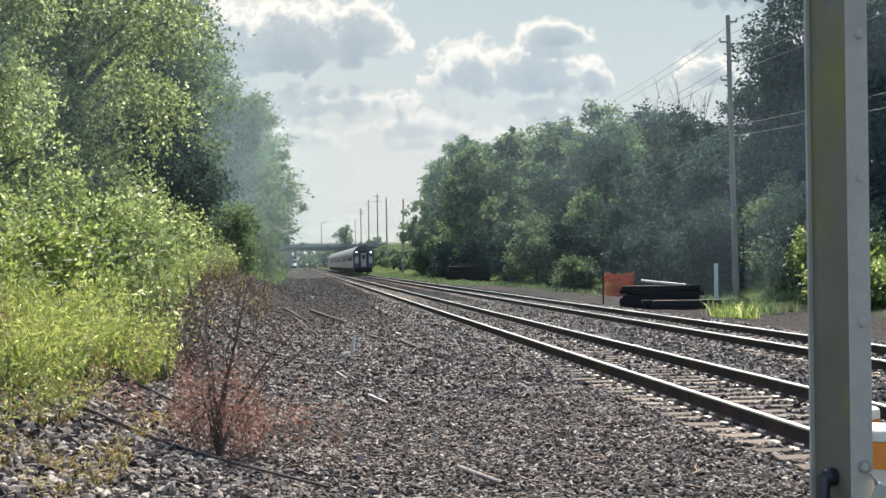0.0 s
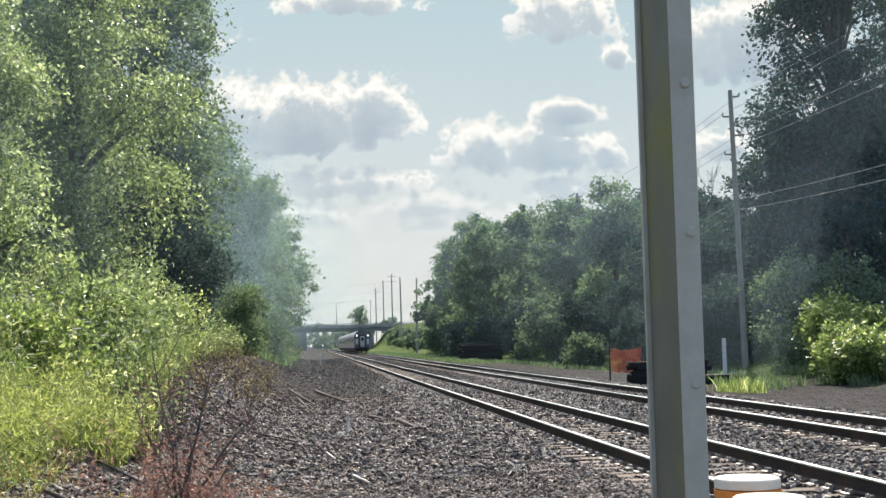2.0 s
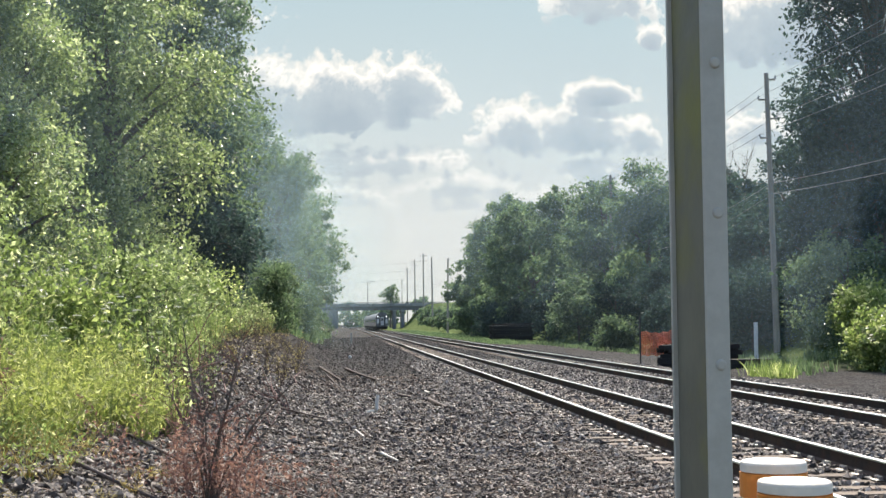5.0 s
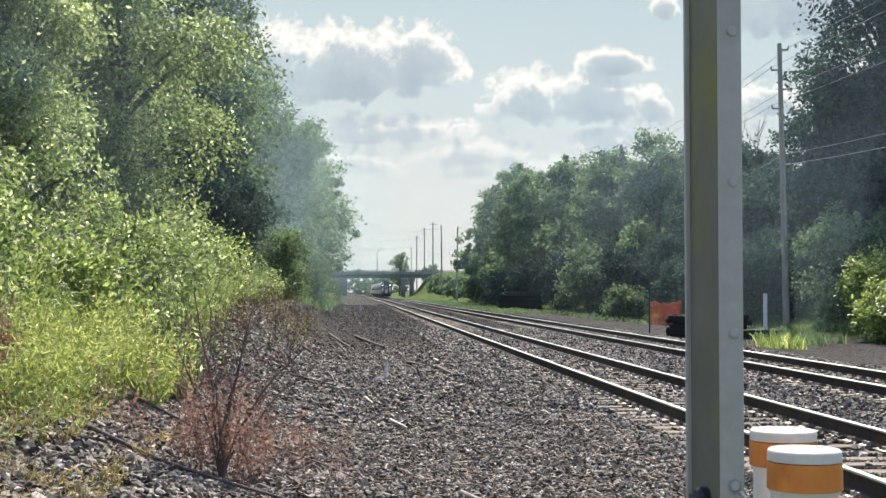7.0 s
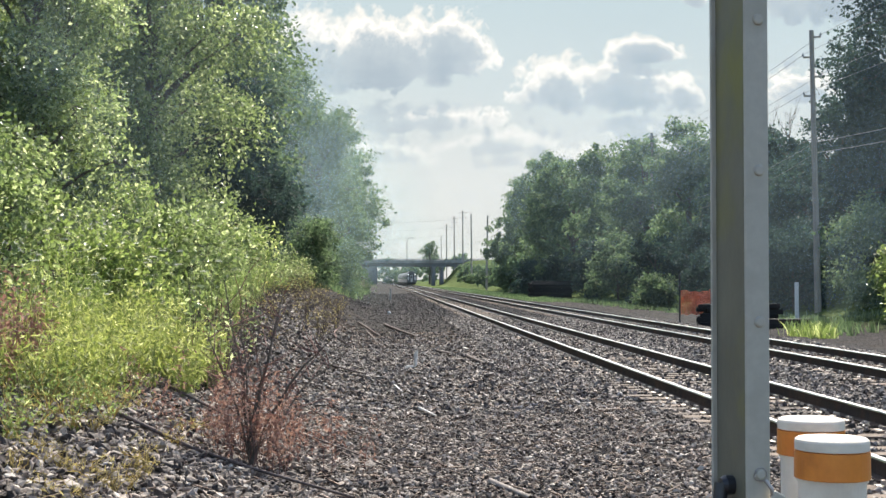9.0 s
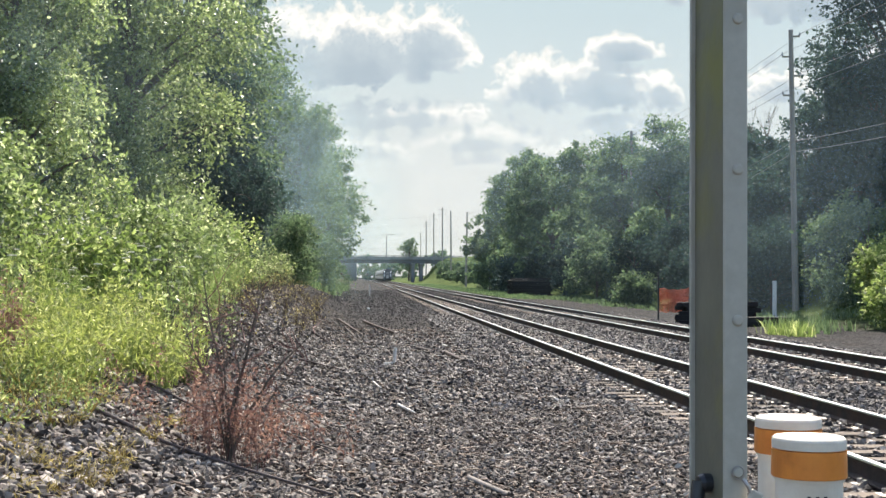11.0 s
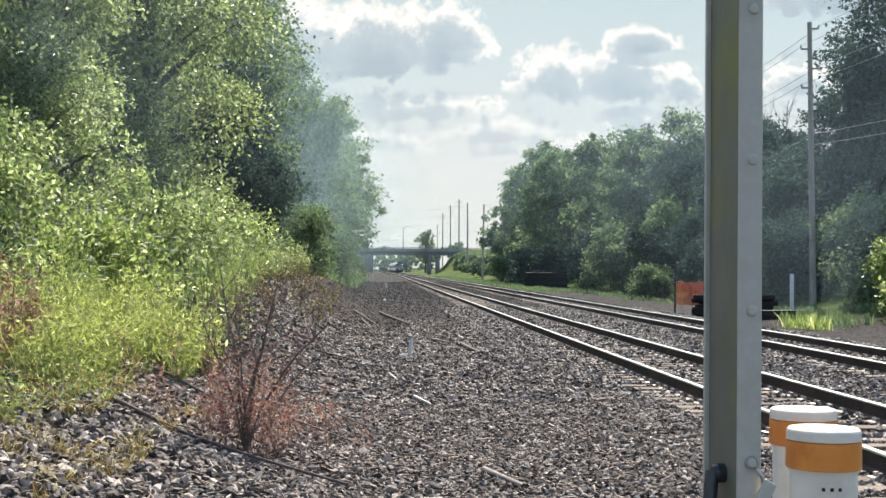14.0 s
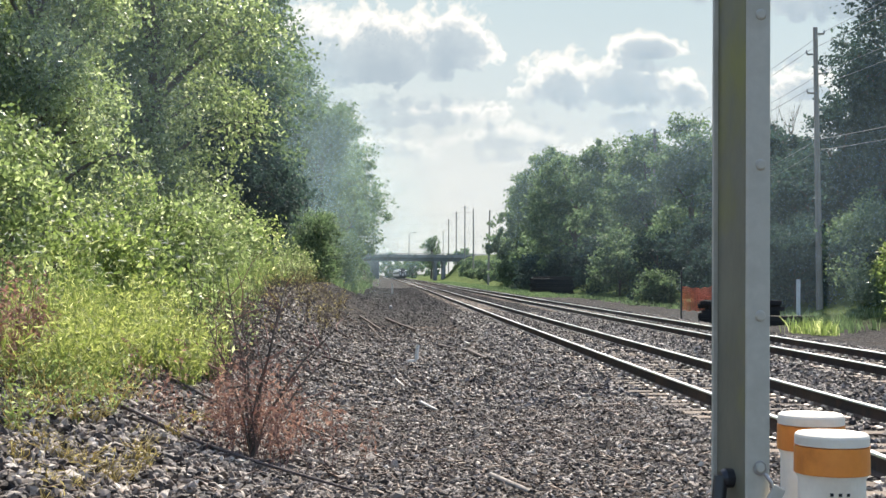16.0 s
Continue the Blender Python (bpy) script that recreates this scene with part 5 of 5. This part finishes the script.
def build_sapling():
    """The reddish dry sapling on the near bank: bare forked stems with withered leaves low down."""
    rng = np.random.default_rng(91)
    x, y = -1.2, 12.52
    z = float(land(x, y))
    s = tagged(new("dry_sapling"), "leafless reddish dry sapling with withered leaves on stone", "sapling")
    s.location = (x, y, z)
    twigs = []
    for dx, dy, h, r in ((0.26, 0.2, 1.55, 0.024), (0.72, -0.1, 1.2, 0.02), (-0.3, 0.3, 1.7, 0.016), (-0.1, 0.1, 1.35, 0.014), (0.85, 0.3, 1.05, 0.012), (0.12, 0.0, 1.1, 0.014), (-0.42, -0.15, 1.2, 0.011)):
        k = np.linspace(0, 1, 8)[:, None]
        line = np.array([dx, dy, h]) * k ** np.array([1.3, 1.3, 0.9]) + rng.normal(size=(8, 3)) * 0.02
        line[0] = (0, 0, -0.03)
        mesh_part("stem", raw_mesh("stem", *tube(line, np.linspace(r, 0.005, 8), 6), M["bark"]), s)
        for _ in range(7):
            i = rng.integers(3, 8)
            e = line[i] + np.array([rng.normal() * 0.2, rng.normal() * 0.2, abs(rng.normal()) * 0.2 + 0.05])
            q = np.linspace(0, 1, 4)[:, None]
            twigs.append(tube(line[i] * (1 - q) + e * q + rng.normal(size=(4, 3)) * 0.012, np.linspace(0.007, 0.003, 4), 3))
    pts = []
    for _ in range(60):
        a = rng.normal(0, (0.42, 0.3))
        h = rng.uniform(0.45, 0.95)
        k = np.linspace(0, 1, 5)[:, None]
        foot = np.array([a[0], a[1] + 0.1, 0.0])
        foot[2] = float(land(x + foot[0], y + foot[1])) - z - 0.03
        line = foot + np.array([rng.normal() * 0.18, rng.normal() * 0.12, h]) * k + rng.normal(size=(5, 3)) * 0.01
        twigs.append(tube(line, np.linspace(0.004, 0.0015, 5), 3))
        t = rng.random(60)[:, None]
        pts.append(line[0] + (line[-1] - line[0]) * (0.35 + 0.65 * t) + rng.normal(size=(60, 3)) * 0.05)
    tagged(mesh_part("twig_tangle", raw_mesh("twig_tangle", *merged(twigs), M["twig_red"]), s, "fine reddish twigs"), kind="stuff")
    tagged(mesh_part("foliage", raw_mesh("foliage", *leaf_arrays(rng, np.concatenate(pts), 0.046, 0.32), M["leaf_dry"]), s, "withered reddish leaves"), kind="stuff")


build_sapling()


def bare_tree(x, y, h, seed):
    """A dead tree: trunk and forking bare limbs."""
    rng = np.random.default_rng(seed)
    t = tagged(new("bare_tree"), "dead leafless grey tree among the green ones", "tree")
    t.location = (x, y, float(land(x, y)))
    pieces = []

    def grow(a, way, length, r, depth):
        k = np.linspace(0, 1, 5)[:, None]
        line = a + way * length * k + rng.normal(size=(5, 3)) * 0.03 * length * k
        pieces.append(tube(line, np.linspace(r, r * 0.55, 5), 5))
        if depth:
            for _ in range(3):
                grow(line[rng.integers(2, 5)], unit(way + rng.normal(size=3) * 0.4 + np.array([0, 0, 0.25])), length * rng.uniform(0.5, 0.7), r * 0.5, depth - 1)

    grow(np.array([0, 0, -0.4]), np.array([0, 0, 1.0]), h * 0.55, 0.16, 4)
    mesh_part("trunk", raw_mesh("trunk", *merged(pieces), M["bark"]), t)


bare_tree(25.6, 85.1, 12.5, 7)
bare_tree(27.2, 88.7, 13.0, 8)

# right: the tree line behind the tracks
RIGHT = "dense dark green tree in the tree line behind the tracks"
# Near rows carry shade in their leaf colour, far rows a lighter haze.
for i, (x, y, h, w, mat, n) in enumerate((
        (34.5, 73.4, 21.0, 4.5, "leaf_shaded", 20000), (27.0, 71.6, 12.0, 3.0, "leaf_shaded", 16000), (24.5, 80.6, 9.5, 2.6, "leaf_shaded", 18000), (26.5, 93.2, 11.0, 3.2, "leaf_shaded", 18000),
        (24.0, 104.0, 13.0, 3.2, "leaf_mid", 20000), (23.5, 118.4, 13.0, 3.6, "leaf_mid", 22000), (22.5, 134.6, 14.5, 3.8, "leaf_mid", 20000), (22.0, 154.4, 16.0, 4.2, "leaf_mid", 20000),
        (22.5, 176.0, 18.0, 4.6, "leaf_mid", 18000), (23.0, 201.2, 18.5, 4.8, "leaf_mid", 16000), (22.0, 222.8, 15.5, 3.8, "leaf_mid", 14000), (30.0, 111.2, 14.0, 4.5, "leaf_shaded", 10000),
        (29.0, 143.6, 15.0, 5.0, "leaf_shaded", 9000), (29.0, 188.6, 17.0, 5.0, "leaf_shaded", 8000), (28.0, 255.2, 8.0, 4.0, "leaf_mid", 8000), (30.0, 296.6, 9.0, 4.5, "leaf_mid", 7000),
        (36.0, 350.6, 13.5, 6.0, "leaf_mid", 7000), (43.0, 404.6, 16.5, 7.0, "leaf_mid", 6000), (26.3, 75.0, 10.0, 3.4, "leaf_shaded", 18000), (30.2, 73.0, 11.0, 3.6, "leaf_shaded", 18000), (23.0, 72.0, 6.5, 2.6, "leaf_shaded", 14000), (35.5, 72.0, 11.0, 4.0, "leaf_shaded", 14000))):
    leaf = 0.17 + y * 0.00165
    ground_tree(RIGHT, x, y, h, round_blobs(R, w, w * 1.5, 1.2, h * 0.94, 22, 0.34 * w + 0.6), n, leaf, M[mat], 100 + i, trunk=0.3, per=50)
ground_tree("tall dense dark green tree behind the utility pole", 27.8, 67.5, 22.0, round_blobs(R, 3.7, 4.5, 4.0, 21.5, 60, 1.6), 52000, 0.26, M["leaf_shaded"], 130, trunk=0.36, per=50)
ground_tree("tall dense dark green tree behind the utility pole", 32.5, 66.0, 21.0, round_blobs(R, 3.4, 4.0, 2.0, 20.0, 46, 1.7), 30000, 0.28, M["leaf_shaded"], 131, trunk=0.34, per=50)
BUSH = "rounded vine-covered green bush before the tree line"
# The first two bushes take lighter leaves to stand for sun on them.
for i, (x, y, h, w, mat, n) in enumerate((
        (20.6, 50.0, 2.7, 1.5, "leaf_weed", 11000), (18.9, 45.5, 2.0, 1.5, "leaf_weed", 10000), (22.0, 57.2, 4.6, 2.2, "leaf_mid", 11000), (20.0, 64.4, 4.0, 2.0, "leaf_shaded", 10000), (19.3, 73.4, 3.6, 1.9, "leaf_shaded", 9000),
        (20.5, 82.4, 5.6, 2.2, "leaf_shaded", 10000), (19.5, 95.0, 4.6, 2.2, "leaf_shaded", 9000), (19.0, 107.6, 5.2, 2.2, "leaf_mid", 9000), (19.6, 122.0, 5.6, 2.3, "leaf_shaded", 8000),
        (16.9, 82.4, 1.9, 1.0, "leaf_mid", 6000), (19.8, 147.2, 4.6, 2.6, "leaf_shaded", 7000), (19.0, 170.6, 4.4, 2.6, "leaf_shaded", 6000), (18.8, 197.6, 4.6, 2.6, "leaf_mid", 6000),
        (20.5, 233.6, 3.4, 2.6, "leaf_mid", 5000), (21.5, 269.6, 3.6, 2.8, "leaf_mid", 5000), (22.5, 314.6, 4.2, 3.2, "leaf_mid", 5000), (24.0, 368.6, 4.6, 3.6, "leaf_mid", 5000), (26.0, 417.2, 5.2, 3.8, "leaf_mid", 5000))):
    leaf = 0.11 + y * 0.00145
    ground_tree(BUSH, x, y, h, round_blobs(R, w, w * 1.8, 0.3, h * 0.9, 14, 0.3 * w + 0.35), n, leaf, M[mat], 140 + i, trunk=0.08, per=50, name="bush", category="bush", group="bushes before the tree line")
ground_tree("hazy rounded tree beyond the bridge", 19.5, 575.6, 17.5, round_blobs(R, 4.0, 6.0, 6.0, 17.0, 14, 2.4), 5000, 0.6, M["leaf_mid"], 180, trunk=0.4, per=40)
for i in range(7):
    ground_tree("hazy rounded tree beyond the bridge", -40.0 + 14 * i, 755.0 + 45 * (i % 3), 13.0, round_blobs(R, 9.0, 9.0, 1.0, 11.0, 14, 4.0), 3500, 1.3, M["leaf_mid"], 190 + i, trunk=0.4, per=40)


def blades(name, label, places, h, seed, mat, per=26, spread=0.3, width=0.014):
    """Tufts of upright grass blades."""
    rng = np.random.default_rng(seed)
    vs, fs, n0 = [], [], 0
    for x, y in places:
        m = per
        base = np.stack([x + rng.normal(0, spread * 0.5, m), y + rng.normal(0, spread * 0.5, m), np.zeros(m)], 1)
        base[:, 2] = land(base[:, 0], base[:, 1]) - 0.02
        tip = base + np.stack([rng.normal(0, 0.3 * h, m), rng.normal(0, 0.3 * h, m), h * rng.uniform(0.5, 1.2, m)], 1)
        mid = (base + tip) / 2 + np.array([0, 0, 0.15 * h])
        s = unit(np.cross(tip - base, rng.normal(size=(m, 3)))) * width
        v = np.stack([base - s, base + s, mid + s * 0.8, mid - s * 0.8, tip], 1).reshape(-1, 3)
        k = np.arange(m)[:, None] * 5 + n0
        f = np.concatenate([k + np.array([[0, 1, 2]]), k + np.array([[0, 2, 3]]), k + np.array([[3, 2, 4]])], 1).reshape(-1, 3)
        vs.append(v)
        fs.append(f)
        n0 += 5 * m
    return tagged(mesh_part(name, raw_mesh(name, np.concatenate(vs), np.concatenate(fs), mat)), label, "grass", kind="stuff")


blades("grass", "tall fresh green grass beside the gravel", spots(11, 14, 13.3, 14.3, 40.6, 43.7), 0.5, 81, M["leaf_weed"], 22, 0.3, 0.014)
blades("grass", "tall fresh green grass beside the gravel", spots(12, 60, 15.0, 20.0, 42.8, 57.2), 0.42, 82, M["leaf_mid"], 24, 0.4, 0.018)
blades("grass", "sunlit yellow-green grass strip along the tracks", spots(13, 500, 12.4, 16.5, 111.2, 341.6), 0.3, 83, M["leaf_mid"], 18, 1.2, 0.04)
blades("grass", "green and pale grass before the bushes", spots(14, 110, 15.8, 19.0, 60.8, 118.4), 0.3, 84, M["leaf_mid"], 20, 0.6, 0.025)
blades("grass", "green grass at the foot of the trees", spots(15, 220, -7.5, -2.6, 71.6, 197.6), 0.6, 85, M["leaf_mid"], 22, 0.8, 0.04)


# ---- exhaust smoke and air haze, painted on sheets ----
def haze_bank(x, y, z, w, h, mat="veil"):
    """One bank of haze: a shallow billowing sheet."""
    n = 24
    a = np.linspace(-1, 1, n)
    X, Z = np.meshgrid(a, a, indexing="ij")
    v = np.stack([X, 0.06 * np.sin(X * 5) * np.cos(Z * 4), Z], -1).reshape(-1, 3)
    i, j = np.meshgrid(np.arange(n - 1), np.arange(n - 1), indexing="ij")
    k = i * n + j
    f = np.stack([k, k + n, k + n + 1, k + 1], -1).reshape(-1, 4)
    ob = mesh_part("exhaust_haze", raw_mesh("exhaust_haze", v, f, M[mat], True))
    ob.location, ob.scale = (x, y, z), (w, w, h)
    return tagged(ob, "thin pale sheet painted as smoke and air haze over the line", "haze", "haze over the line")


# The thin sheets lighten and blue the dark trees behind them.
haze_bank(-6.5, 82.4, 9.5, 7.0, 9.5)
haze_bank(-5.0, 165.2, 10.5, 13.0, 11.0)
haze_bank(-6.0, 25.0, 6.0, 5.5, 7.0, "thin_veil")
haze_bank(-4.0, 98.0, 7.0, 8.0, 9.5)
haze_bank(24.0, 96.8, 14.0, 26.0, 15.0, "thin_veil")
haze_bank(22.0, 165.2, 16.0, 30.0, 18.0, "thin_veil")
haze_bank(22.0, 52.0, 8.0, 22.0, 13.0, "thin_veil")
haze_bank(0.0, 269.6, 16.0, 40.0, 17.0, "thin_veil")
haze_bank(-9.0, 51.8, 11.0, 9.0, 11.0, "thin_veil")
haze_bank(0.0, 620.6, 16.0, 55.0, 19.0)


# ---- motion ----
def motions():
    rows = ((0.0, 195.8), (1.5, 239.0), (3.5, 286.7), (4.7, 312.8), (7.0, 361.4), (9.0, 406.4), (10.2, 431.6), (12.3, 476.6), (16.0, 554.0))
    walk(train, [(t, pose(TRACKS[1] + bend(y + 30), y, 0, 0, 0, 0.00177 * max(0.0, y - 170))) for t, y in rows])


motions()
